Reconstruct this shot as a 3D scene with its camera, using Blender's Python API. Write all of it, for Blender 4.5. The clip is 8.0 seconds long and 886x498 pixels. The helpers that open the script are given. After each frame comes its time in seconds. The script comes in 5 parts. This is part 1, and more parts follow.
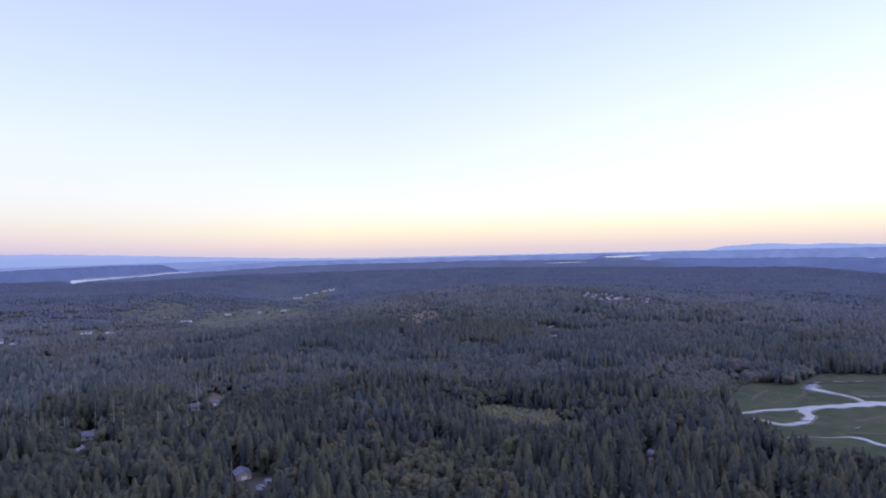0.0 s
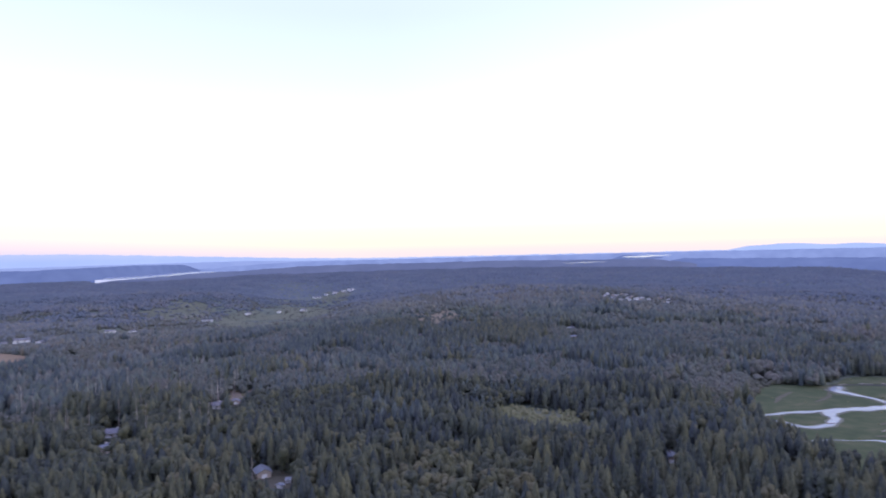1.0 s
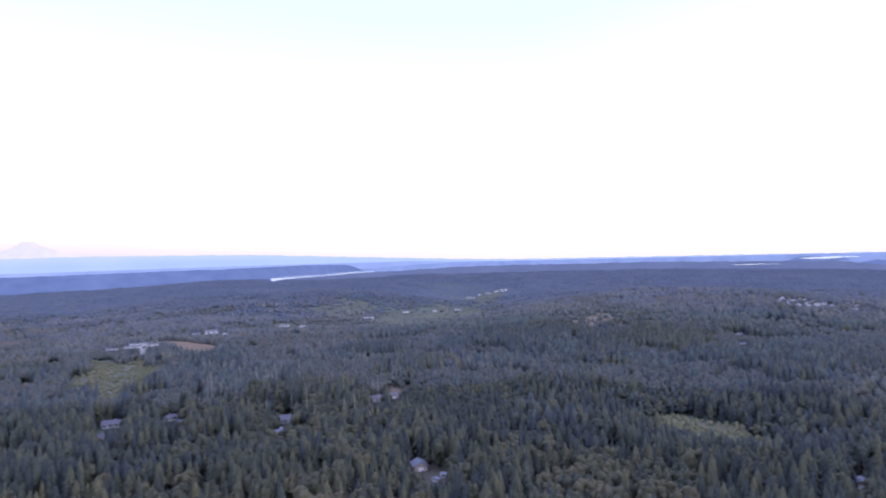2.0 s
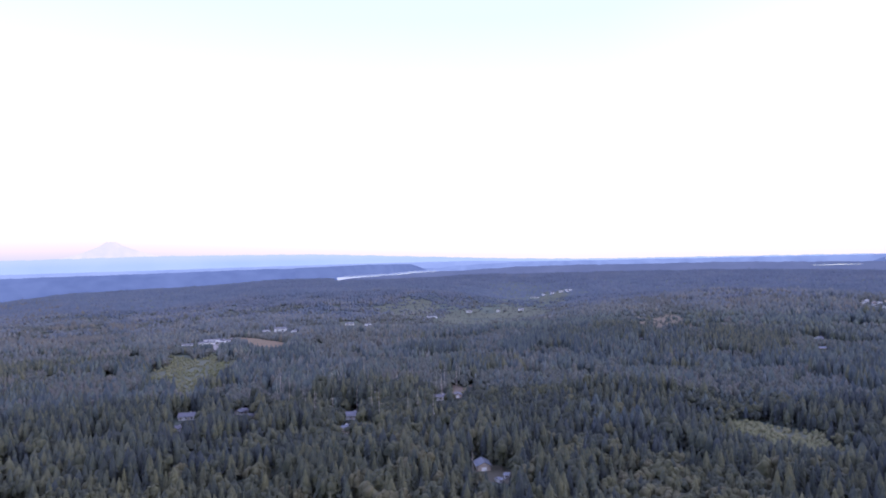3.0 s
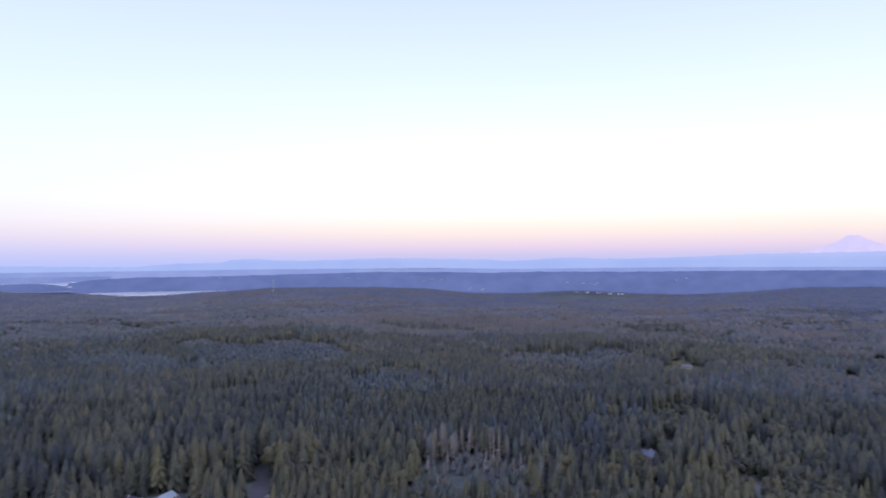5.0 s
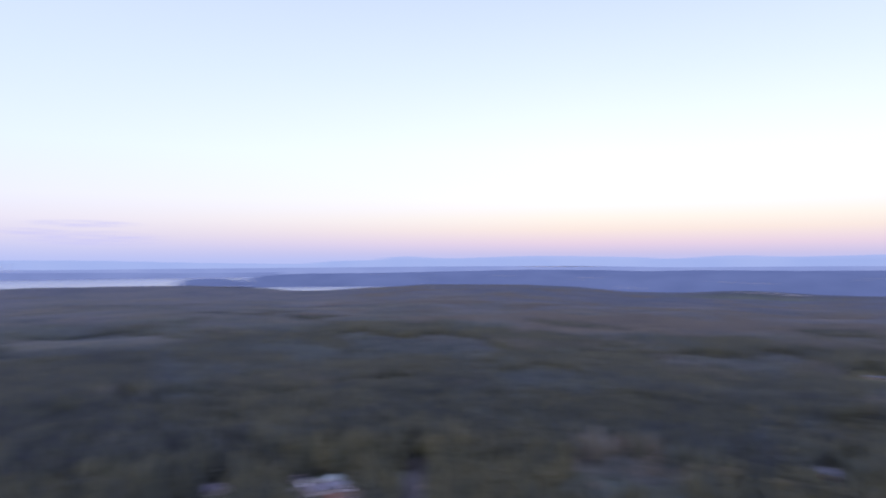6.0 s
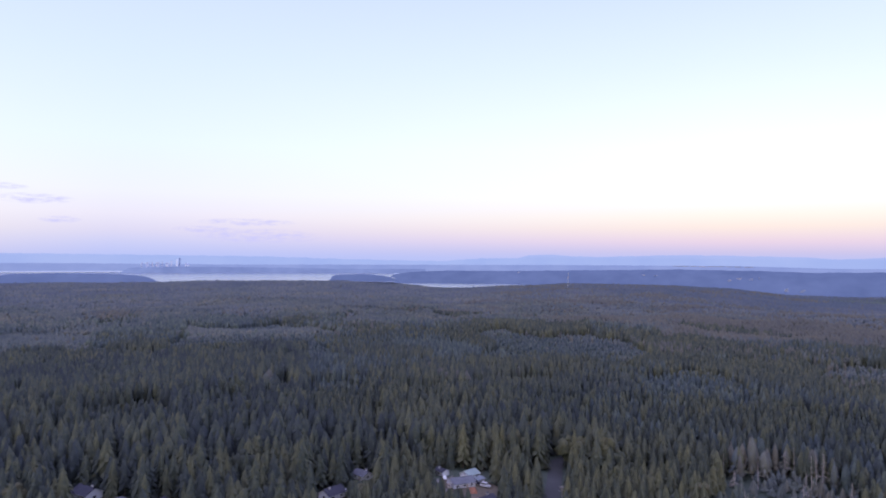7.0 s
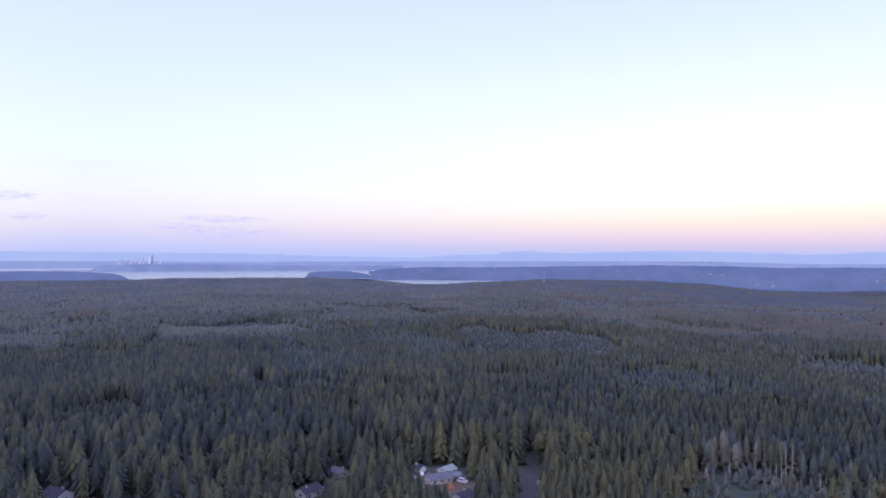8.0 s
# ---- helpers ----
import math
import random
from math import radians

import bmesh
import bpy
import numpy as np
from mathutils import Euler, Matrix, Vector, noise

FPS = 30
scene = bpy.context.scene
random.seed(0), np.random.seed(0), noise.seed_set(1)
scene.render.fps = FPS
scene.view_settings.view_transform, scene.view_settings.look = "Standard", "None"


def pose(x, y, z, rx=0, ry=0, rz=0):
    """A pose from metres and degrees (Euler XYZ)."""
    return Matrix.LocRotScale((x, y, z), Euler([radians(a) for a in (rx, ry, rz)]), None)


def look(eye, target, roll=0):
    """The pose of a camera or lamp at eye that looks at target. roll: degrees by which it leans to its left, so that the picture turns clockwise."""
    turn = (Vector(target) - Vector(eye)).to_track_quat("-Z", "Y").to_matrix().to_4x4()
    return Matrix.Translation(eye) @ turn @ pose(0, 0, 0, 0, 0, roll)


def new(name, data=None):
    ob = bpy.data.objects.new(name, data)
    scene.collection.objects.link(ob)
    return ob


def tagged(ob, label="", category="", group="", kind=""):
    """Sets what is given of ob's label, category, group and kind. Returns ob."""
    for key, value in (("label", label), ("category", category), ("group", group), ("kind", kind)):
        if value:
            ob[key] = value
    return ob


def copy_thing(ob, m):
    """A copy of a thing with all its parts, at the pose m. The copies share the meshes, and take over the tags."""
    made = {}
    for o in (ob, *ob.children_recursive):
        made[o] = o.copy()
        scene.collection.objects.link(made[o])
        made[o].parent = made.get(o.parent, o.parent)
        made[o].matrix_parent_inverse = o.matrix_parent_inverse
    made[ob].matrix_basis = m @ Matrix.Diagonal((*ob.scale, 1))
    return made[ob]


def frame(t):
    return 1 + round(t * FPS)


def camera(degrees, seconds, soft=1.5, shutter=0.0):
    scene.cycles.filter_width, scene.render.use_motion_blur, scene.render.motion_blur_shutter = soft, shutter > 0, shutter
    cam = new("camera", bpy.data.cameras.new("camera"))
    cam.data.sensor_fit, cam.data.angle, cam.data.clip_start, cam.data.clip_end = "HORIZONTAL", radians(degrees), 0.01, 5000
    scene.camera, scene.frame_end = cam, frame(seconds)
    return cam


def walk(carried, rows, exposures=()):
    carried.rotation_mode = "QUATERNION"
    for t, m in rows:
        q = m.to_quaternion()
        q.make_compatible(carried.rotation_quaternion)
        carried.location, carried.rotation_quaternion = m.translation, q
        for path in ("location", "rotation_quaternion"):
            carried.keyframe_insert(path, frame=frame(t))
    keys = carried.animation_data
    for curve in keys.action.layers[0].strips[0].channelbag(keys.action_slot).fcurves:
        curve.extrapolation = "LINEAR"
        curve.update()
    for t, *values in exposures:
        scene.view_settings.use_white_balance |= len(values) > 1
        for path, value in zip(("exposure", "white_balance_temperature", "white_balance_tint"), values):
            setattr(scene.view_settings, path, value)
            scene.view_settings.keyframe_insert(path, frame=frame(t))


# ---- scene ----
SOFT, SHUTTER, EYE = 1.85, 0.8, 120.0
cam = camera(68.0, 8.0, soft=SOFT, shutter=SHUTTER)
ROWS = [  # seconds, yaw, pitch, roll in degrees
    (0, 0.00, 0.22, 1.49), (0.5, 0.97, 0.24, 1.50), (1, 1.62, 0.26, 1.50), (1.1, 3.38, 0.33, 1.49), (1.2, 5.36, 0.39, 1.49),
    (1.3, 7.37, 0.46, 1.48), (1.4, 10.01, 0.52, 1.48), (1.5, 13.00, 0.59, 1.47), (1.6, 13.70, 0.61, 1.47), (1.7, 13.94, 0.64, 1.46),
    (2, 14.90, 0.67, 1.45), (2.4, 18.40, 0.71, 1.43), (2.8, 20.42, 0.75, 1.41), (3, 20.40, 0.77, 1.40), (3.1, 21.87, 0.86, 1.44),
    (3.2, 23.86, 0.96, 1.48), (3.3, 27.44, 1.05, 1.51), (3.4, 33.29, 1.23, 1.55), (3.5, 42.20, 1.40, 1.55), (3.6, 50.29, 1.38, 1.25),
    (3.7, 53.67, 1.35, 0.95), (3.8, 54.50, 1.32, 0.75), (3.9, 54.93, 1.30, 0.64), (4, 55.02, 1.27, 0.53), (4.3, 55.13, 1.24, 0.51),
    (4.4, 56.04, 1.23, 0.50), (4.5, 59.03, 1.22, 0.49), (4.6, 63.05, 1.21, 0.42), (4.7, 69.98, 1.19, 0.35), (4.8, 74.50, 1.18, 0.31),
    (4.9, 77.80, 1.16, 0.27), (5, 79.20, 1.15, 0.23), (5.3, 79.90, 1.10, 0.10), (5.6, 81.40, 1.06, -0.02), (5.7, 82.60, 1.04, -0.06),
    (5.8, 84.60, 1.03, -0.10), (5.9, 87.60, 1.00, 0.00), (6, 92.25, 0.98, 0.10), (6.1, 99.19, 0.95, -0.05), (6.2, 101.90, 0.93, -0.20),
    (6.3, 103.32, 0.90, -0.35), (6.4, 104.54, 0.88, -0.41), (6.5, 105.24, 0.85, -0.47), (6.7, 105.10, 0.81, -0.45), (7, 104.48, 0.76, -0.43),
    (7.25, 103.70, 0.70, -0.38), (7.5, 102.93, 0.64, -0.32), (7.75, 102.60, 0.55, -0.29), (8, 102.44, 0.47, -0.25),
]
EXPOSURES = [(0.0, -0.05, 5750, 18), (0.5, 0.15, 5850, 16), (1.0, 0.40, 6050, 14), (1.5, 0.57, 5850, 14), (3.3, 0.55, 5850, 14), (4.0, 0.36, 5900, 14), (4.5, 0.26, 5950, 15),
             (6.0, 0.10, 6090, 16), (8.0, 0.18, 6080, 16)]
walk(cam, [(t, pose(0, 0, EYE, 90 + p, r, y)) for t, y, p, r in ROWS], EXPOSURES)

# ---- light: dusk, the sun just gone down behind the west (+x) ----
world = bpy.data.worlds.new("dusk_sky")
scene.world = world
world.use_nodes = True
wt = world.node_tree
wt.nodes.clear()


def wnode(kind, **kw):
    n = wt.nodes.new(kind)
    for k, v in kw.items():
        n.inputs[k].default_value = v
    return n


def ramp_node(tree, stops, fac=None):
    n = tree.nodes.new("ShaderNodeValToRGB")
    el = n.color_ramp.elements
    el[0].position, el[0].color = stops[0][0], (*stops[0][1], 1)
    el[1].position, el[1].color = stops[-1][0], (*stops[-1][1], 1)
    for p, c in stops[1:-1]:
        e = el.new(p)
        e.color = (*c, 1)
    if fac is not None:
        tree.links.new(fac, n.inputs[0])
    return n


w_coord = wnode("ShaderNodeTexCoord")
w_axes = wnode("ShaderNodeSeparateXYZ")
wt.links.new(w_coord.outputs["Generated"], w_axes.inputs[0])
w_height = wnode("ShaderNodeMapRange", **{"From Min": -0.02, "From Max": 0.98})
wt.links.new(w_axes.outputs["Z"], w_height.inputs["Value"])
# height of the sky over the horizon: 0.02 of the ramp is the horizon, each 0.0175 about one degree
SOUTH = [(0.0, (0.60, 0.58, 0.66)), (0.0235, (0.82, 0.67, 0.62)), (0.037, (0.98, 0.79, 0.60)), (0.055, (1.03, 0.95, 0.64)), (0.077, (1.02, 0.99, 0.80)), (0.107, (0.98, 0.98, 0.87)), (0.142, (0.90, 0.96, 0.88)),
         (0.195, (0.82, 0.88, 0.92)), (0.279, (0.69, 0.78, 0.90)), (0.362, (0.59, 0.67, 0.90)), (0.5, (0.60, 0.66, 1.05)), (0.75, (0.92, 0.92, 1.50)), (1.0, (0.92, 0.92, 1.50))]
WEST = [(0.0, (0.60, 0.58, 0.66)), (0.0235, (0.86, 0.70, 0.62)), (0.037, (1.00, 0.84, 0.62)), (0.055, (1.06, 1.0, 0.68)), (0.077, (1.08, 1.06, 0.88)), (0.107, (1.1, 1.1, 0.98)), (0.18, (1.06, 1.10, 1.06)),
        (0.29, (0.86, 0.95, 0.98)), (0.39, (0.70, 0.78, 0.94)), (0.5, (0.62, 0.68, 1.05)), (0.75, (0.92, 0.92, 1.50)), (1.0, (0.92, 0.92, 1.50))]
EAST = [(0.0, (0.38, 0.46, 0.74)), (0.02, (0.44, 0.49, 0.76)), (0.030, (0.51, 0.50, 0.70)), (0.0445, (0.67, 0.57, 0.68)), (0.0655, (0.80, 0.70, 0.64)), (0.083, (0.84, 0.79, 0.71)), (0.11, (0.86, 0.86, 0.88)),
        (0.18, (0.85, 0.91, 0.99)), (0.29, (0.69, 0.78, 0.96)), (0.39, (0.58, 0.67, 0.95)), (0.5, (0.58, 0.64, 1.02)), (0.75, (0.92, 0.92, 1.50)), (1.0, (0.92, 0.92, 1.50))]
NORTH_EAST = [(0.0, (0.38, 0.46, 0.74)), (0.02, (0.43, 0.50, 0.78)), (0.037, (0.50, 0.55, 0.78)), (0.056, (0.61, 0.61, 0.76)), (0.078, (0.70, 0.69, 0.79)), (0.11, (0.74, 0.76, 0.84)),
              (0.18, (0.71, 0.80, 0.90)), (0.29, (0.63, 0.73, 0.93)), (0.39, (0.57, 0.66, 0.95)), (0.5, (0.58, 0.64, 1.02)), (0.75, (0.92, 0.92, 1.50)), (1.0, (0.92, 0.92, 1.50))]
w_south, w_west, w_east, w_north = (ramp_node(wt, stops, w_height.outputs[0]) for stops in (SOUTH, WEST, EAST, NORTH_EAST))
w_turn = wnode("ShaderNodeMapRange", **{"From Min": -0.62, "From Max": 0.15})
wt.links.new(w_axes.outputs["Y"], w_turn.inputs["Value"])
w_low = wt.nodes.new("ShaderNodeMix")
w_low.data_type = "RGBA"
wt.links.new(w_turn.outputs[0], w_low.inputs["Factor"])
wt.links.new(w_north.outputs[0], w_low.inputs[6])
wt.links.new(w_east.outputs[0], w_low.inputs[7])
w_side = wnode("ShaderNodeMapRange", **{"From Min": -0.75, "From Max": -0.18})
wt.links.new(w_axes.outputs["X"], w_side.inputs["Value"])
w_mix = wt.nodes.new("ShaderNodeMix")
w_mix.data_type = "RGBA"
wt.links.new(w_side.outputs[0], w_mix.inputs["Factor"])
wt.links.new(w_low.outputs[2], w_mix.inputs[6])
w_dusk = wnode("ShaderNodeMapRange", **{"From Min": -0.1, "From Max": 0.55})
wt.links.new(w_axes.outputs["X"], w_dusk.inputs["Value"])
w_warm = wt.nodes.new("ShaderNodeMix")
w_warm.data_type = "RGBA"
wt.links.new(w_dusk.outputs[0], w_warm.inputs["Factor"])
wt.links.new(w_south.outputs[0], w_warm.inputs[6])
wt.links.new(w_west.outputs[0], w_warm.inputs[7])
wt.links.new(w_warm.outputs[2], w_mix.inputs[7])
w_glow = wnode("ShaderNodeBackground", Strength=1.0)
wt.links.new(w_mix.outputs[2], w_glow.inputs["Color"])
w_sky = wt.nodes.new("ShaderNodeTexSky")
w_sky.sky_type, w_sky.sun_disc, w_sky.sun_elevation, w_sky.sun_rotation = "NISHITA", False, radians(2), radians(100)
w_air = wnode("ShaderNodeBackground", Strength=0.05)
wt.links.new(w_sky.outputs[0], w_air.inputs["Color"])
w_sum = wnode("ShaderNodeAddShader")
w_out = wnode("ShaderNodeOutputWorld")
wt.links.new(w_glow.outputs[0], w_sum.inputs[0])
wt.links.new(w_air.outputs[0], w_sum.inputs[1])
wt.links.new(w_sum.outputs[0], w_out.inputs["Surface"])

sun = new("sun", bpy.data.lights.new("sun", "SUN"))
sun.data.energy, sun.data.angle, sun.data.color = 0.9, radians(75), (1.0, 0.84, 0.64)
sun.matrix_world = look((500, -90, 100), (0, 0, 0))


# ---- materials ----
def material(name, stops, scale=0.1, big=0.006, rough=0.9, bump=0.0, detail=5.0, spec=0.2, glow=None, per_object=0.0, metal=0.0, per_tree=0.0):
    """Colours of the ramp stops spread by noise at two sizes: grain (scale per metre) and large stains (big per metre)."""
    m = bpy.data.materials.new(name)
    m.use_nodes = True
    t = m.node_tree
    b = t.nodes["Principled BSDF"]
    b.inputs["Roughness"].default_value, b.inputs["Specular IOR Level"].default_value, b.inputs["Metallic"].default_value = rough, spec, metal
    geo = t.nodes.new("ShaderNodeNewGeometry")
    fine, wide = t.nodes.new("ShaderNodeTexNoise"), t.nodes.new("ShaderNodeTexNoise")
    for n, s in ((fine, scale), (wide, big)):
        n.inputs["Scale"].default_value, n.inputs["Detail"].default_value = s, detail
        t.links.new(geo.outputs["Position"], n.inputs["Vector"])
    mean = t.nodes.new("ShaderNodeMix")
    mean.inputs["Factor"].default_value = 0.5
    t.links.new(fine.outputs["Fac"], mean.inputs[2])
    t.links.new(wide.outputs["Fac"], mean.inputs[3])
    value = mean.outputs[0]
    if per_tree:
        spot, vary = t.nodes.new("ShaderNodeAttribute"), t.nodes.new("ShaderNodeMath")
        spot.attribute_name = "tree_tint"
        vary.operation = "MULTIPLY_ADD"
        vary.inputs[1].default_value = per_tree
        t.links.new(spot.outputs["Fac"], vary.inputs[0])
        t.links.new(value, vary.inputs[2])
        value = vary.outputs[0]
    if per_object:
        info, add = t.nodes.new("ShaderNodeObjectInfo"), t.nodes.new("ShaderNodeMath")
        add.operation = "MULTIPLY_ADD"
        add.inputs[1].default_value = per_object
        t.links.new(info.outputs["Random"], add.inputs[0])
        t.links.new(value, add.inputs[2])
        shift = t.nodes.new("ShaderNodeMath")
        shift.operation = "SUBTRACT"
        shift.inputs[1].default_value = per_object / 2
        t.links.new(add.outputs[0], shift.inputs[0])
        value = shift.outputs[0]
    colour = ramp_node(t, [(0.30 + 0.4 * p, c) for p, c in stops], value)
    t.links.new(colour.outputs[0], b.inputs["Base Color"])
    if glow:
        t.links.new(colour.outputs[0], b.inputs["Emission Color"])
        b.inputs["Emission Strength"].default_value = glow
    if bump:
        bn = t.nodes.new("ShaderNodeBump")
        bn.inputs["Strength"].default_value, bn.inputs["Distance"].default_value = 0.6, bump
        t.links.new(fine.outputs["Fac"], bn.inputs["Height"])
        t.links.new(bn.outputs[0], b.inputs["Normal"])
    return m


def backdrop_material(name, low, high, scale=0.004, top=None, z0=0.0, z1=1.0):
    """Far land and mountains: a plain glowing backdrop with blue evening haze painted into its glow."""
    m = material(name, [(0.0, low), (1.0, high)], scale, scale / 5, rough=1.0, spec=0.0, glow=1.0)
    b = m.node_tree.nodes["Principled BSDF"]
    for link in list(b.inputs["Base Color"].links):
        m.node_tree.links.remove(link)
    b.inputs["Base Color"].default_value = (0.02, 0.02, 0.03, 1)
    if top:  # the painted haze turns thinner and pinker up the high slopes
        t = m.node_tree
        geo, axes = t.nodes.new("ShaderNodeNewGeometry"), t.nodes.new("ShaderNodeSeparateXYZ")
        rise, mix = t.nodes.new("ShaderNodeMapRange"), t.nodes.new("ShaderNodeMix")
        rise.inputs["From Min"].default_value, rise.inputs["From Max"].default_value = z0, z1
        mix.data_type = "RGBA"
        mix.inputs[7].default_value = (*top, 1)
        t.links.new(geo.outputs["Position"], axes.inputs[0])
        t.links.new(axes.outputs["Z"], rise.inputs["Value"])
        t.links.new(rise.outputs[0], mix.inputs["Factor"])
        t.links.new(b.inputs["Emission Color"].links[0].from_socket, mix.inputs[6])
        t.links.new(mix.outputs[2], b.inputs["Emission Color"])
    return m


FIR = material("fir_needles", [(0.0, (0.035, 0.043, 0.050)), (0.4, (0.044, 0.053, 0.054)), (0.7, (0.062, 0.073, 0.058)), (1.0, (0.092, 0.095, 0.062))], 0.6, 0.007, bump=0.5, per_object=0.2, per_tree=0.32)
# distance haze painted into fir green in six steps; the first also near by
GREY_HAZE_FIR = material("grey_haze_fir_needles", [(0.0, (0.047, 0.060, 0.070)), (0.5, (0.072, 0.090, 0.086)), (1.0, (0.110, 0.126, 0.103))], 0.6, 0.006, bump=0.5, per_object=0.2, per_tree=0.36)
HAZE_FIR_2 = material("fir_needles_haze_2", [(0.0, (0.060, 0.076, 0.089)), (0.5, (0.100, 0.113, 0.113)), (1.0, (0.158, 0.147, 0.118))], 0.03, 0.006, per_tree=0.2)
HAZE_FIR_3 = material("fir_needles_haze_3", [(0.0, (0.074, 0.090, 0.106)), (0.5, (0.110, 0.123, 0.137)), (1.0, (0.162, 0.153, 0.136))], 0.03, 0.006, per_tree=0.2)
HAZE_FIR_4 = material("fir_needles_haze_4", [(0.0, (0.067, 0.083, 0.106)), (0.5, (0.091, 0.106, 0.133)), (1.0, (0.121, 0.123, 0.139))], 0.02, 0.005, per_tree=0.16)
HAZE_FIR_5 = material("fir_needles_haze_5", [(0.0, (0.067, 0.086, 0.116)), (0.5, (0.085, 0.105, 0.137)), (1.0, (0.107, 0.118, 0.137))], 0.02, 0.005, per_tree=0.2)
HAZE_FIR_6 = material("fir_needles_haze_6", [(0.0, (0.070, 0.087, 0.120)), (0.5, (0.083, 0.100, 0.135)), (1.0, (0.098, 0.109, 0.134))], 0.02, 0.005, per_tree=0.2)
CEDAR = material("cedar_scales", [(0.0, (0.039, 0.048, 0.049)), (0.5, (0.066, 0.074, 0.056)), (1.0, (0.109, 0.109, 0.066))], 0.6, 0.009, bump=0.5, per_object=0.2, per_tree=0.3)
# cedar and alder colours with distance haze painted in
HAZE_CEDAR = material("hazed_cedar_scales", [(0.0, (0.086, 0.087, 0.086)), (0.5, (0.108, 0.105, 0.093)), (1.0, (0.138, 0.124, 0.097))], 0.03, 0.008, per_tree=0.2)
HAZE_LEAF = material("hazed_alder_leaves", [(0.0, (0.063, 0.073, 0.066)), (0.5, (0.082, 0.089, 0.079)), (1.0, (0.102, 0.096, 0.087))], 0.4, 0.008, bump=1.0, per_tree=0.2)
LEAF = material("alder_leaves", [(0.0, (0.035, 0.041, 0.036)), (0.45, (0.055, 0.061, 0.042)), (0.8, (0.083, 0.084, 0.049)), (1.0, (0.085, 0.081, 0.051))], 0.55, 0.01, bump=1.1, per_object=0.1, per_tree=0.36)
SHRUB = material("pale_scrub_leaves", [(0.0, (0.088, 0.096, 0.053)), (0.5, (0.120, 0.125, 0.067)), (1.0, (0.160, 0.149, 0.089))], 0.6, 0.012, bump=0.6)
WILLOW = material("grey_brown_scrub", [(0.0, (0.050, 0.056, 0.046)), (0.5, (0.072, 0.074, 0.058)), (1.0, (0.100, 0.094, 0.074))], 0.6, 0.02, bump=0.6)
BARK = material("bark", [(0.0, (0.09, 0.07, 0.06)), (1.0, (0.20, 0.17, 0.15))], 2.0, 0.3, bump=0.03)
DEAD_WOOD = material("dead_wood", [(0.0, (0.21, 0.19, 0.18)), (1.0, (0.38, 0.345, 0.33))], 1.5, 0.2, bump=0.02)
FLOOR = material("forest_floor", [(0.0, (0.033, 0.046, 0.044)), (0.6, (0.073, 0.091, 0.072)), (1.0, (0.136, 0.129, 0.108))], 0.12, 0.008, bump=0.4)
GRASS = material("marsh_grass", [(0.0, (0.024, 0.035, 0.018)), (0.4, (0.040, 0.056, 0.025)), (0.7, (0.060, 0.070, 0.035)), (1.0, (0.100, 0.088, 0.056))], 0.10, 0.022, bump=0.3)
REED = material("reed_bed", [(0.0, (0.051, 0.054, 0.038)), (1.0, (0.106, 0.095, 0.072))], 0.3, 0.02, bump=0.5)
MEADOW = material("meadow_grass", [(0.0, (0.064, 0.076, 0.055)), (1.0, (0.111, 0.115, 0.082))], 0.08, 0.01, bump=0.3)
STRAW = material("straw_field", [(0.0, (0.122, 0.092, 0.059)), (1.0, (0.204, 0.150, 0.098))], 0.06, 0.012, bump=0.2)
DRY_GRASS = material("dry_grass", [(0.0, (0.098, 0.083, 0.060)), (1.0, (0.165, 0.135, 0.100))], 0.07, 0.02, bump=0.2)
DIRT = material("bare_earth", [(0.0, (0.085, 0.072, 0.055)), (1.0, (0.165, 0.135, 0.105))], 0.5, 0.05, bump=0.1)
BLACK_BANK = material("near_black_bank", [(0.0, (0.012, 0.013, 0.012)), (1.0, (0.030, 0.030, 0.027))], 0.4, 0.05, rough=0.7)
MUD = material("tidal_mud", [(0.0, (0.045, 0.047, 0.040)), (1.0, (0.085, 0.085, 0.072))], 0.4, 0.05, rough=0.5)
ASPHALT = material("asphalt", [(0.0, (0.047, 0.047, 0.052)), (1.0, (0.079, 0.079, 0.081))], 0.8, 0.06, rough=0.8)
GRAVEL = material("gravel", [(0.0, (0.16, 0.15, 0.15)), (1.0, (0.27, 0.25, 0.24))], 1.5, 0.1)
WHITE = material("white_siding", [(0.0, (0.534, 0.534, 0.576)), (1.0, (0.698, 0.698, 0.747))], 1.5, 0.2, rough=0.6)
TAN = material("tan_siding", [(0.0, (0.36, 0.30, 0.25)), (1.0, (0.48, 0.42, 0.36))], 1.5, 0.2, rough=0.7)
GREY_ROOF = material("grey_shingles", [(0.0, (0.098, 0.101, 0.122)), (1.0, (0.168, 0.173, 0.202))], 2.0, 0.3, rough=0.8, bump=0.02)
DARK_ROOF = material("dark_shingles", [(0.0, (0.035, 0.035, 0.052)), (1.0, (0.065, 0.065, 0.09))], 2.0, 0.3, rough=0.8, bump=0.02)
METAL_ROOF = material("metal_roof", [(0.0, (0.123, 0.143, 0.176)), (1.0, (0.197, 0.218, 0.256))], 0.6, 0.1, rough=0.45, spec=0.5)
DARK_METAL = material("dark_metal_roof", [(0.0, (0.075, 0.09, 0.125)), (1.0, (0.12, 0.135, 0.175))], 0.6, 0.1, rough=0.5, spec=0.4)
GREEN_ROOF = material("pale_green_metal_roof", [(0.0, (0.204, 0.264, 0.262)), (1.0, (0.272, 0.332, 0.328))], 0.6, 0.1, rough=0.45, spec=0.5)
GLASS = material("window_glass", [(0.0, (0.03, 0.035, 0.045)), (1.0, (0.06, 0.065, 0.08))], 0.5, 0.1, rough=0.08, spec=0.6)
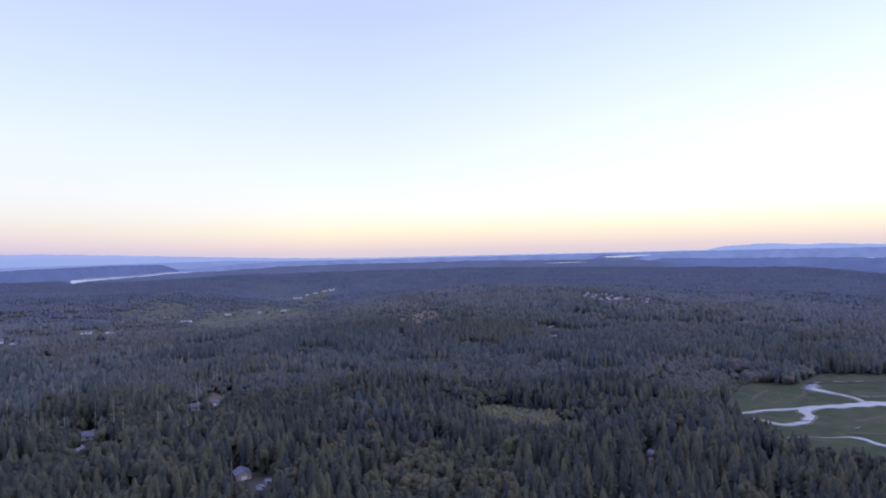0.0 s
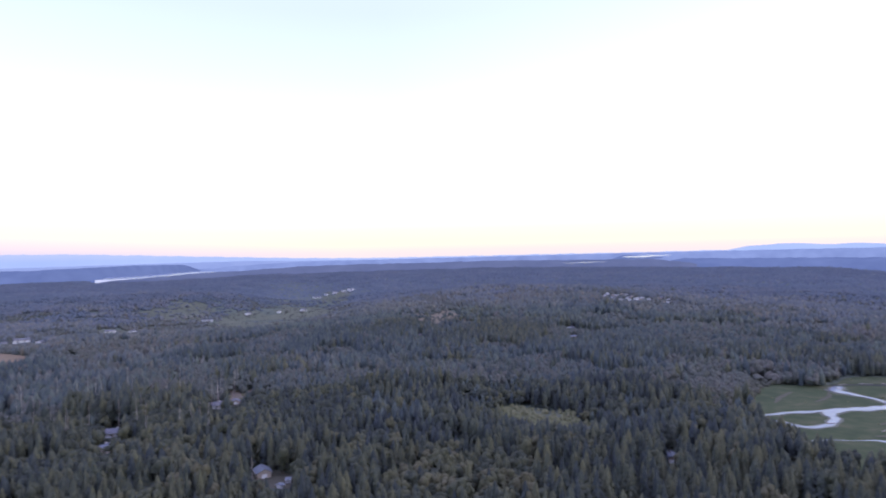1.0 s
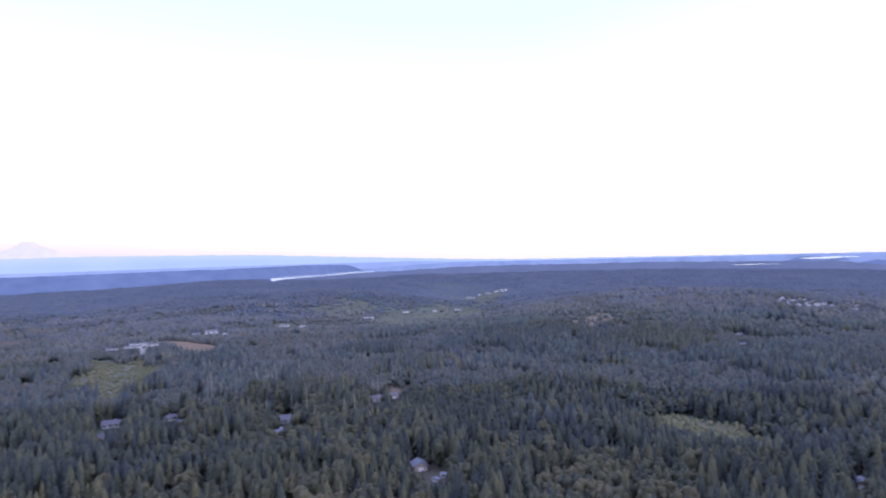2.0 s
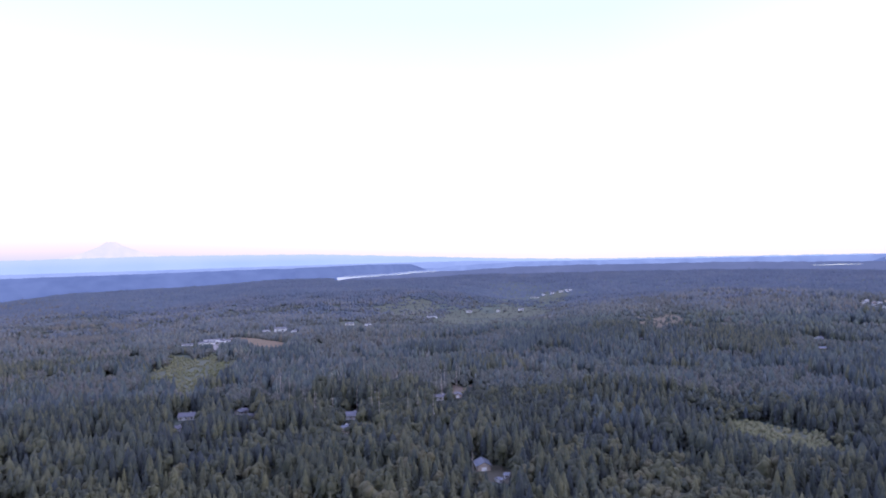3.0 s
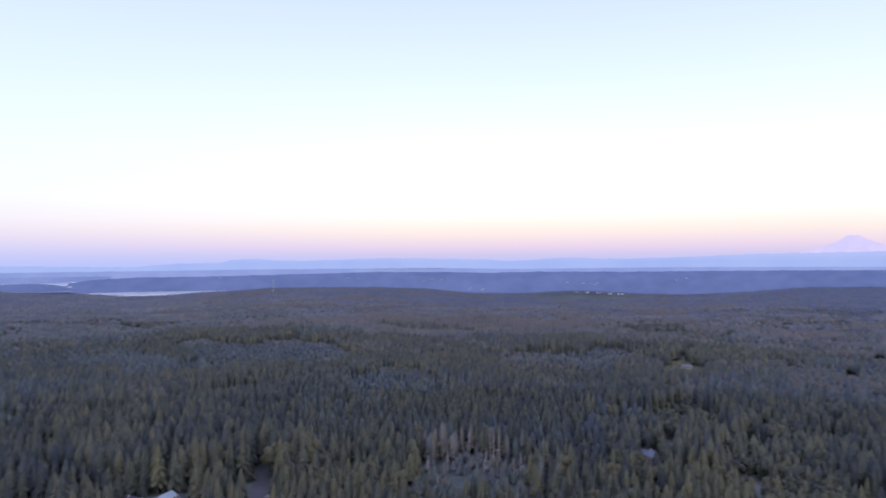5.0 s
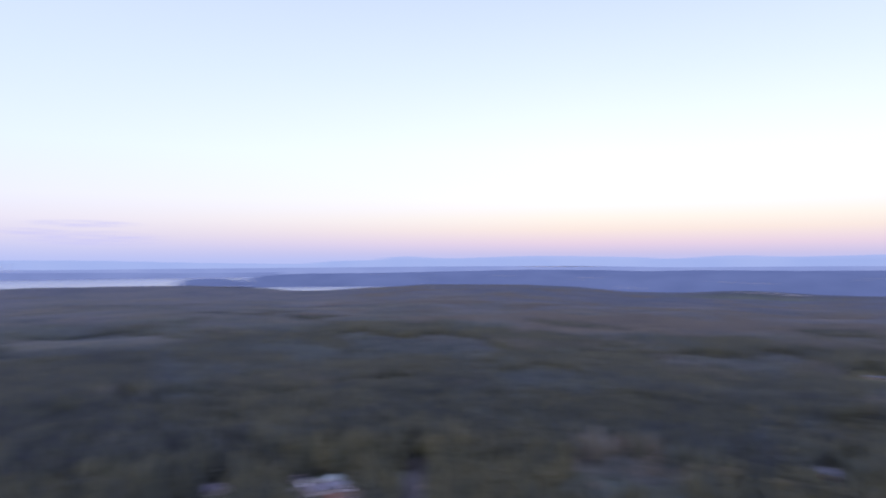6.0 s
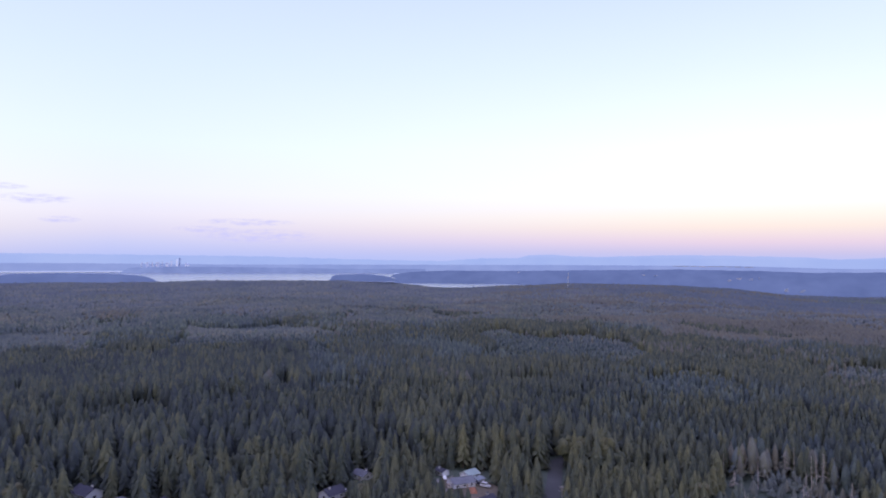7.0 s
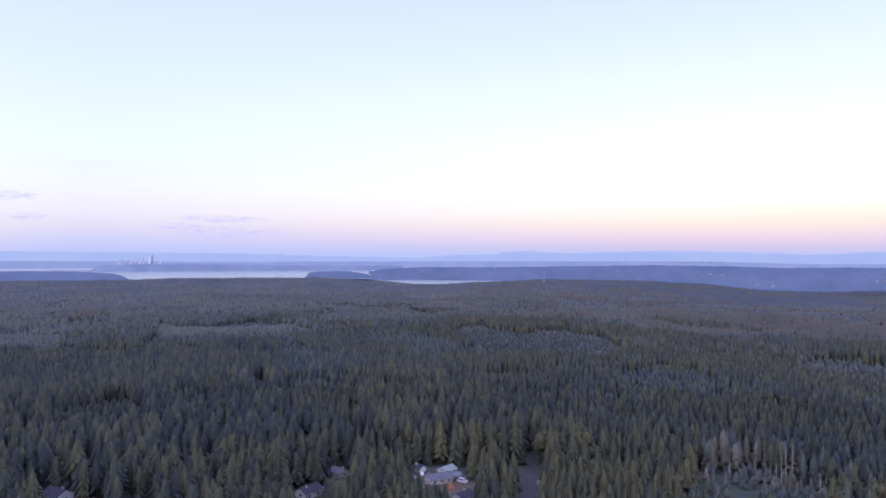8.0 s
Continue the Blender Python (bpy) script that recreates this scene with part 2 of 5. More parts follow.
TRIM = material("white_trim", [(0.0, (0.70, 0.70, 0.70)), (1.0, (0.82, 0.82, 0.82))], 2.0, 0.2, rough=0.5)
STEEL = material("galvanised_steel", [(0.0, (0.38, 0.39, 0.41)), (1.0, (0.52, 0.53, 0.55))], 1.0, 0.2, rough=0.4, metal=0.8)
ORANGE = material("orange_tarp", [(0.0, (0.20, 0.085, 0.05)), (1.0, (0.30, 0.13, 0.07))], 0.8, 0.2, rough=0.6)
TYRE = material("tyre_rubber", [(0.0, (0.02, 0.02, 0.02)), (1.0, (0.05, 0.05, 0.05))], 3, 0.5)
CONCRETE = material("pale_concrete", [(0.0, (0.45, 0.44, 0.43)), (1.0, (0.60, 0.59, 0.58))], 0.8, 0.1)


def water_material(name, colour=(0.15, 0.17, 0.23), rough=0.24):
    m = material(name, [(0.0, colour), (1.0, tuple(c * 1.4 for c in colour))], 0.02, 0.004, rough=rough, spec=0.35)
    t = m.node_tree
    b = t.nodes["Principled BSDF"]
    geo, n, bn = t.nodes.new("ShaderNodeNewGeometry"), t.nodes.new("ShaderNodeTexNoise"), t.nodes.new("ShaderNodeBump")
    n.inputs["Scale"].default_value, n.inputs["Detail"].default_value = 0.25, 4
    bn.inputs["Strength"].default_value, bn.inputs["Distance"].default_value = 0.15, 0.2
    t.links.new(geo.outputs["Position"], n.inputs["Vector"])
    t.links.new(n.outputs["Fac"], bn.inputs["Height"])
    t.links.new(bn.outputs[0], b.inputs["Normal"])
    return m


WATER = water_material("still_water")
# blue evening haze is painted into these glowing colours
RIDGE_BLUE = backdrop_material("far_ridge_painted_haze", (0.082, 0.117, 0.263), (0.128, 0.171, 0.353), 0.012)
SHORE_BLUE = backdrop_material("far_shore_painted_haze", (0.086, 0.121, 0.270), (0.122, 0.164, 0.342), 0.012)
MID_BLUE = backdrop_material("far_woods_painted_haze", (0.078, 0.098, 0.190), (0.112, 0.134, 0.240), 0.012)
FAR_SHORE = backdrop_material("farthest_shore_painted_haze", (0.144, 0.192, 0.390), (0.231, 0.293, 0.533), 0.012)
LOW_BLUE = backdrop_material("far_lowland_painted_haze", (0.20, 0.26, 0.50), (0.28, 0.34, 0.58), 0.006)
MOUNT_BLUE = backdrop_material("far_mountains_painted_haze", (0.30, 0.39, 0.67), (0.37, 0.45, 0.70), 0.004, (0.43, 0.48, 0.72), 118.0, 190.0)
# pink dusk light on the snow is painted into the peak's glow
SNOW_PINK = backdrop_material("far_snow_peak_painted_dusk", (0.49, 0.49, 0.75), (0.74, 0.63, 0.78), 0.011)


# ---- helpers for building ----
def tri_mesh(name, verts, tris, mat):
    me = bpy.data.meshes.new(name)
    verts, tris = np.asarray(verts, np.float32), np.asarray(tris, np.int32)
    me.vertices.add(len(verts))
    me.vertices.foreach_set("co", verts.ravel())
    me.loops.add(tris.size)
    me.loops.foreach_set("vertex_index", tris.ravel())
    me.polygons.add(len(tris))
    me.polygons.foreach_set("loop_start", np.arange(0, tris.size, tris.shape[1], dtype=np.int32))
    me.polygons.foreach_set("loop_total", np.full(len(tris), tris.shape[1], np.int32))
    me.update(calc_edges=True)
    me.materials.append(mat)
    return me


def bm_mesh(name, bm, mat):
    me = bpy.data.meshes.new(name)
    bmesh.ops.recalc_face_normals(bm, faces=bm.faces)
    bm.to_mesh(me)
    bm.free()
    me.materials.append(mat)
    return me


def part(name, bm, mat, parent, label="", m=None):
    ob = new(name, bm_mesh(name, bm, mat) if isinstance(bm, bmesh.types.BMesh) else bm)
    ob.parent = parent
    if m is not None:
        ob.matrix_local = m
    return tagged(ob, label)


def thing(name, label, category, m=None, group="", kind=""):
    ob = new(name)
    ob.empty_display_size = 0.5
    if m is not None:
        ob.matrix_world = m
    return tagged(ob, label, category, group, kind)


def box(x0, x1, y0, y1, z0, z1, bevel=0.0, bm=None):
    bm = bm or bmesh.new()
    made = bmesh.ops.create_cube(bm, size=1, matrix=Matrix.LocRotScale(((x0 + x1) / 2, (y0 + y1) / 2, (z0 + z1) / 2), None, (x1 - x0, y1 - y0, z1 - z0)))
    if bevel:
        edges = list({e for v in made["verts"] for e in v.link_edges})
        bmesh.ops.bevel(bm, geom=edges, offset=bevel, segments=2, affect="EDGES")
    return bm


def rod(p, q, r0, r1=None, n=8, bm=None):
    bm = bm or bmesh.new()
    p, q = Vector(p), Vector(q)
    m = Matrix.Translation((p + q) / 2) @ (q - p).to_track_quat("Z", "Y").to_matrix().to_4x4()
    bmesh.ops.create_cone(bm, cap_ends=True, segments=n, radius1=r0, radius2=r0 if r1 is None else r1, depth=(q - p).length, matrix=m)
    return bm


def polar(az, r):
    """Plan place at a bearing (degrees to the left of +y) and a distance."""
    a = np.radians(az)
    return -np.sin(a) * r, np.cos(a) * r


# ---- terrain ----
# Far woods' skyline: bearing and fall below the eye's level in degrees, at SKY_R metres
SKY_AZ = [-180, -60, -34, -31.6, -29, -22, -17, -8.6, 0, 10, 18, 21.8, 24.7, 29, 31, 35, 39, 43, 50, 54, 59, 64, 72, 77, 80.6, 85, 94, 99, 104.5, 108.6, 114, 118, 127, 138, 170, 180]
SKY_EL = [2.1, 2.1, 2.25, 1.94, 1.66, 1.6, 1.5, 1.32, 1.25, 1.25, 1.3, 1.45, 1.5, 1.48, 1.28, 1.32, 1.58, 1.68, 1.82, 2.25, 2.6, 2.85, 2.75, 2.55, 2.14, 1.97, 1.93, 2.19, 2.55, 2.2, 2.02, 2.02, 2.1, 2.05, 2.1, 2.1]
SKY_R = 2900.0


def waves(x, y):
    """Soft hills: a sum of long sines, about -1 to 1."""
    return (np.sin(x / 211 + 0.7 * np.sin(y / 340)) * np.cos(y / 263 + 0.4) + 0.6 * np.sin(x / 97 + y / 131 + 1.3) + 0.35 * np.cos(x / 61 - y / 73)) / 1.6


def ground_z(x, y):
    x, y = np.asarray(x, float), np.asarray(y, float)
    r, az = np.hypot(x, y), np.degrees(np.arctan2(-x, y))
    sky = EYE - SKY_R * np.tan(np.radians(np.interp(az, SKY_AZ, SKY_EL))) - np.interp(az, [98, 110], [20.0, 10.0])
    far = np.clip((r - 1100) / (SKY_R - 1100), 0, 1)
    far = far * far * (3 - 2 * far)
    z = sky * far
    z = z + 10.0 * waves(x, y) * np.clip((r - 560) / 500, 0, 1) * (1 - 0.85 * far)
    z = z + 38 * np.exp(-((x - 20) ** 2 / 2 / 300 ** 2 + (y - 1340) ** 2 / 2 / 260 ** 2))
    u = x * math.cos(radians(14)) + y * math.sin(radians(14))  # across the valley, which runs away at a bearing of 14 degrees
    v = -x * math.sin(radians(14)) + y * math.cos(radians(14))
    z = z - 24 * np.exp(-(u / 170) ** 2) * np.clip((v - 950) / 350, 0, 1) * np.clip((2700 - v) / 500, 0, 1)
    z = z + 20 * np.exp(-((x + 760) ** 2 + (y - 1650) ** 2) / 2 / 270 ** 2) - 14 * np.exp(-((x - 100) ** 2 + (y - 1950) ** 2) / 2 / 280 ** 2)
    z = z + 24 * np.exp(-((az - 67) / 5.5) ** 2) * np.clip((r - 2915) / 60, 0, 1)
    beyond = np.clip((r - SKY_R) / 1700, 0, 1)
    south = np.clip((21 - az) / 4, 0, 1) * np.clip((az + 16) / 4, 0, 1)
    return z + beyond * south * 6 - 0.05 * np.clip(r - 3070, 0, 1600)


def build_ground():
    rings = np.concatenate([[0.0, 60.0], np.geomspace(110, 4985, 110)])
    az = np.radians(np.arange(0, 360, 1.5))
    rr, aa = np.meshgrid(rings[1:], az, indexing="ij")
    x, y = -np.sin(aa) * rr, np.cos(aa) * rr
    v = np.stack([x, y, ground_z(x, y)], -1).reshape(-1, 3)
    n, k = len(az), len(rings) - 1
    i, j = np.meshgrid(np.arange(k - 1), np.arange(n), indexing="ij")
    quads = np.stack([i * n + j, (i + 1) * n + j, (i + 1) * n + (j + 1) % n, i * n + (j + 1) % n], -1).reshape(-1, 4)[:, ::-1]
    v = np.vstack([v, [[0, 0, 0]]])
    fan = np.array([[len(v) - 1, (b + 1) % n, b] for b in range(n)])
    tris = np.vstack([quads[:, :3], quads[:, [0, 2, 3]], fan[:, ::-1]])
    me = tri_mesh("ground", v, tris, FLOOR)
    me.polygons.foreach_set("use_smooth", np.ones(len(me.polygons), bool))
    tagged(new("ground", me), "dark forest floor rolling away to the far shores", "ground", kind="structure")


build_ground()


def inside(px, py, outline):
    """Which points lie in a plan outline."""
    px, py = np.asarray(px), np.asarray(py)
    hit = np.zeros(px.shape, bool)
    for (x0, y0), (x1, y1) in zip(outline, outline[1:] + outline[:1]):
        if y0 != y1:
            hit ^= ((y0 > py) != (y1 > py)) & (px < (x1 - x0) * (py - y0) / (y1 - y0) + x0)
    return hit


def smooth_loop(points, n=6):
    """A closed outline rounded by Catmull-Rom."""
    out, k = [], len(points)
    for i in range(k):
        a, b, c, d = (np.array(points[(i + o) % k], float) for o in (-1, 0, 1, 2))
        for s in np.arange(n) / n:
            out.append(tuple(0.5 * (2 * b + (c - a) * s + (2 * a - 5 * b + 4 * c - d) * s ** 2 + (3 * b - a - 3 * c + d) * s ** 3)))
    return out


def smooth_line(points, n=8):
    p = [points[0], *points, points[-1]]
    out = []
    for i in range(len(points) - 1):
        a, b, c, d = (np.array(q, float) for q in p[i:i + 4])
        for s in np.arange(n) / n:
            out.append(0.5 * (2 * b + (c - a) * s + (2 * a - 5 * b + 4 * c - d) * s ** 2 + (3 * b - a - 3 * c + d) * s ** 3))
    return out + [np.array(points[-1], float)]


def oval(az, r, across, along, seed, n=14, rough=0.22):
    """An uneven field outline round a place, wide across the bearing and long along it."""
    rng = random.Random(seed)
    cx, cy = polar(az, r)
    a = math.radians(az)
    right, out = (math.cos(a), math.sin(a)), (-math.sin(a), math.cos(a))
    pts = []
    for i in range(n):
        t, k = 2 * math.pi * i / n, 1 + rng.uniform(-rough, rough)
        u, w = across * k * math.cos(t), along * k * math.sin(t)
        pts.append((cx + right[0] * u + out[0] * w, cy + right[1] * u + out[1] * w))
    return smooth_loop(pts, 3)


def sheet(name, outline, mat, lift, label, category, flat=None, kind="structure"):
    """A field or pool lying on the ground, cut into a grid so that it follows the slope."""
    bm = bmesh.new()
    face = bm.faces.new([bm.verts.new((x, y, 0)) for x, y in outline])
    bmesh.ops.triangulate(bm, faces=[face])
    if flat is None:
        xs = [p[0] for p in outline]
        step = max(8.0, (max(xs) - min(xs)) / 12)
        for axis in (0, 1):
            lo, hi = min(p[axis] for p in outline), max(p[axis] for p in outline)
            for k in range(1, int((hi - lo) / step) + 1):
                co, no = [0, 0, 0], [0, 0, 0]
                co[axis], no[axis] = lo + k * step, 1
                bmesh.ops.bisect_plane(bm, geom=bm.verts[:] + bm.edges[:] + bm.faces[:], plane_co=co, plane_no=no)
    for v in bm.verts:
        v.co.z = lift + (float(ground_z(v.co.x, v.co.y)) if flat is None else flat)
    for f in bm.faces:
        if f.normal.z < 0:
            f.normal_flip()
    me = bpy.data.meshes.new(name)
    bmesh.ops.recalc_face_normals(bm, faces=bm.faces)
    bm.to_mesh(me)
    bm.free()
    me.materials.append(mat)
    return tagged(new(name, me), label, category, kind=kind)


def ribbon(points, widths, ragged=0.0):
    """Plan outline of a winding band with a width at each given point and, where wanted, uneven edges."""
    line = np.array(smooth_line(points))
    if ragged:
        f = np.linspace(0, len(line) - 1, len(line) * 4)
        line = np.stack([np.interp(f, range(len(line)), line[:, i]) for i in (0, 1)], 1)
    w = np.interp(np.linspace(0, len(points) - 1, len(line)), range(len(points)), widths)
    left, right = [], []
    for i, p in enumerate(line):
        d = line[min(i + 1, len(line) - 1)] - line[max(i - 1, 0)]
        d = d / (np.hypot(*d) + 1e-9)
        q = math.sin(p[0] / 2.9 + 2 * math.sin(p[1] / 4.3)), math.cos(p[1] / 3.1 - 2 * math.sin(p[0] / 5.1))
        l, r = (w[i] / 2 * (1 + ragged * e) for e in q)
        left.append((p[0] - d[1] * l, p[1] + d[0] * l))
        right.append((p[0] + d[1] * r, p[1] - d[0] * r))
    return left, right


def band(name, points, widths, mat, lift, label, category):
    left, right = ribbon(points, widths, 0.0 if name in ("road", "lane") else 0.22)
    n = len(left)
    v = [(x, y, float(ground_z(x, y)) + lift) for x, y in left + right]
    q = [(i, n + i, n + i + 1, i + 1) for i in range(n - 1)]
    return tagged(new(name, tri_mesh(name, v, q, mat)), label, category, kind="structure")


# ---- marsh with its tidal creek ----
MARSH = smooth_loop([(222, 530), (246, 572), (275, 562), (308, 562), (345, 596), (395, 590), (480, 600), (570, 560), (570, 330), (330, 262), (224, 318), (201, 376), (194, 432), (206, 492)], 4)
REEDS = smooth_loop([(150, 540), (196, 596), (256, 592), (300, 572), (258, 562), (232, 530), (212, 500), (188, 470), (165, 505)], 4)
sheet("reed_bed", REEDS, REED, 0.10, "brown reeds and scrub at the marsh's edge", "reeds")
sheet("marsh", MARSH, GRASS, 0.16, "flat green salt marsh beside the woods", "marsh")
CREEK = [(520, 462), (430, 474), (360, 482), (321, 481), (305, 480), (287, 477), (268, 475), (254, 467), (249, 452), (237, 437), (224, 432), (215, 438), (209, 450)]
BRANCH = [(262, 474), (240, 471), (225, 469), (206, 463)]
NORTH_ARM = [(309, 484), (310, 498), (307, 512), (302, 523), (298, 535), (302, 545), (311, 553)]
DITCH = [(196, 402), (218, 404), (233, 401), (245, 401), (251, 395), (256, 381), (290, 360), (340, 350)]
for points, widths in ((CREEK, [17, 16, 15, 14, 14, 12, 10, 9, 7, 6.5, 6, 5.5, 4.5]), (NORTH_ARM, [5, 5, 8, 11, 12, 12, 8]), (BRANCH, [7, 6, 5, 4])):
    band("mud_bank", points, [w + 2.0 for w in widths], MUD, 0.22, "dark tidal mud along the creek", "mud bank")
band("creek", CREEK, [15, 14, 13, 12, 12, 10, 8, 7, 5.5, 5, 4.5, 4, 3], WATER, 0.34, "pale still tidal creek winding through the marsh", "water")
band("creek", BRANCH, [6, 5, 4, 2.5], WATER, 0.38, "thin side arm of the tidal creek", "water")
band("creek", NORTH_ARM, [2.4, 2.6, 4.5, 7, 8, 9, 5], WATER, 0.42, "side arm of the tidal creek under the bank", "water")
band("ditch", DITCH, [0.8, 0.9, 1.0, 2.2, 5, 3.5, 3, 2.5], WATER, 0.30, "narrow ditch widening to a pool in the marsh", "water")
band("creek", [(360, 532), (372, 527), (390, 520)], [1.5, 4, 2], WATER, 0.30, "small pale pool in the marsh grass", "water")
for points, widths in (([(232, 500), (246, 520), (262, 536)], [2, 5, 2]), ([(262, 500), (280, 516), (290, 534)], [2, 4, 1.5]), ([(270, 436), (300, 446), (335, 450)], [2, 6, 2]), ([(330, 520), (352, 512), (380, 508)], [2, 5, 2])):
    band("tall_grass", points, widths, REED, 0.26, "rough strip of taller brown grass in the marsh", "grass")
for points, widths in (([(262, 392), (274, 396), (287, 394)], [2, 6, 2]), ([(268, 372), (284, 368), (300, 362)], [1, 4, 2]), ([(318, 470), (330, 466), (346, 468)], [1, 3, 1]), ([(316, 508), (326, 504), (338, 506)], [1.5, 4, 1.5])):
    band("mud_bank", points, widths, MUD, 0.24, "bare mud patch beside the water", "mud bank")
band("mud_bank", [(250, 410), (275, 405), (300, 398)], [2, 6, 2], REED, 0.28, "bare pale mud patch in the marsh", "mud bank")
band("mud_bank", [(306, 560), (335, 558), (370, 554), (420, 560)], [4, 7, 6, 4], BLACK_BANK, 0.28, "near-black strip along the bank under the far wood", "mud bank")

# ---- fields and clearings ----
FIELDS = [  # bearing, distance, half across, half along, material, scrub share, label
    (2.3, 1090, 44, 12, DRY_GRASS, 0.6, "dry brown logged clearing on the wooded hill"),
    (-6.4, 486, 36, 16, MEADOW, 0.95, "pale yellow-green glade among the firs"),
    (23.5, 1540, 62, 34, MEADOW, 0.35, "pale pasture in the wooded valley"),
    (17.2, 1330, 84, 120, MEADOW, 0.3, "green pasture on the valley floor"),
    (14.2, 1580, 55, 120, MEADOW, 0.3, "green pasture further up the valley"),
    (41.3, 795, 46, 85, MEADOW, 0.85, "rough green field with scrub"),
    (19.0, 606, 15, 11, DIRT, 0.15, "bare brown yard cut into the wood"),
    (59.2, 815, 24, 12, MEADOW, 0.6, "pale grey-green clearing with scrub"),
    (97.2, 640, 24, 3, DIRT, 0.1, "dull brown clearing in the fir plantation"),
    (28.3, 1225, 30, 30, MEADOW, 0.4, "grass plot round farm buildings"),
    (39.4, 1065, 30, 30, GRAVEL, 0.1, "school yard of gravel"),
    (11.0, 2000, 40, 100, MEADOW, 0.4, "grass round a valley hamlet"),
]
CLEAR, PASTURES = [MARSH], []
for k, (az, r, across, along, mat, scrub, label) in enumerate(FIELDS):
    near_stretch = (0.05 if r < 610 else 0.02 if r < 700 else 0.07) * r  # stretched towards the camera so that the field shows over the near trees
    outline = oval(az, r - near_stretch, across, along + near_stretch, k + 3, 18, 0.32)
    if r > 900:
        PASTURES.append(len(CLEAR))
    CLEAR.append(outline)
    sheet("field", outline, mat, 0.3, label, "field")

MOWN = smooth_loop([polar(a, r) for a, r in ((38.4, 1062), (37.0, 1046), (35.2, 962), (33.9, 905), (34.2, 838), (35.9, 836), (37.7, 935))], 4)
sheet("field", MOWN, STRAW, 0.3, "straw-coloured mown field beside the school", "field")

# ---- road, lane and house plots ----
ROAD = [(-285, -28), (-318, -29), (-345, -29.5), (-372, -30.5), (-394, -31), (-404, -24)]
LANE = [(-300, -60), (-318, -70), (-330, -84), (-345, -93)]
PLOT = smooth_loop([(-318, -54), (-332, -52), (-345, -60), (-352, -72), (-350, -86), (-336, -90), (-326, -78), (-318, -68)], 4)
PLOT_B = smooth_loop([(-292, -126), (-304, -124), (-312, -132), (-312, -144), (-298, -146), (-290, -138)], 4)
PLOT_C = smooth_loop([(-262, -240), (-272, -238), (-280, -250), (-278, -262), (-264, -262), (-258, -252)], 4)
PLOT_D = smooth_loop([(-92, 336), (-112, 344), (-118, 362), (-108, 366), (-90, 352)], 4)
for outline, mat, label in ((PLOT, DIRT, "bare earth and gravel round the houses"), (PLOT_B, REED, "rough lawn round a house"),
                            (PLOT_C, REED, "rough lawn round houses under the firs"), (PLOT_D, REED, "small clearing round a shed")):
    sheet("yard", outline, mat, 0.12, label, "yard")
CLEAR += [MOWN, PLOT, PLOT_B, PLOT_C]
band("road", ROAD, [8.0] * 6, ASPHALT, 0.20, "straight grey asphalt road through the firs", "road")
band("lane", LANE, [4, 4, 4, 4], GRAVEL, 0.24, "pale gravel lane to the houses", "lane")
a, b = ribbon(ROAD, [14.0] * 6)
CLEAR.append(a + b[::-1])
a, b = ribbon(LANE, [8.0] * 4)
CLEAR.append(a + b[::-1])

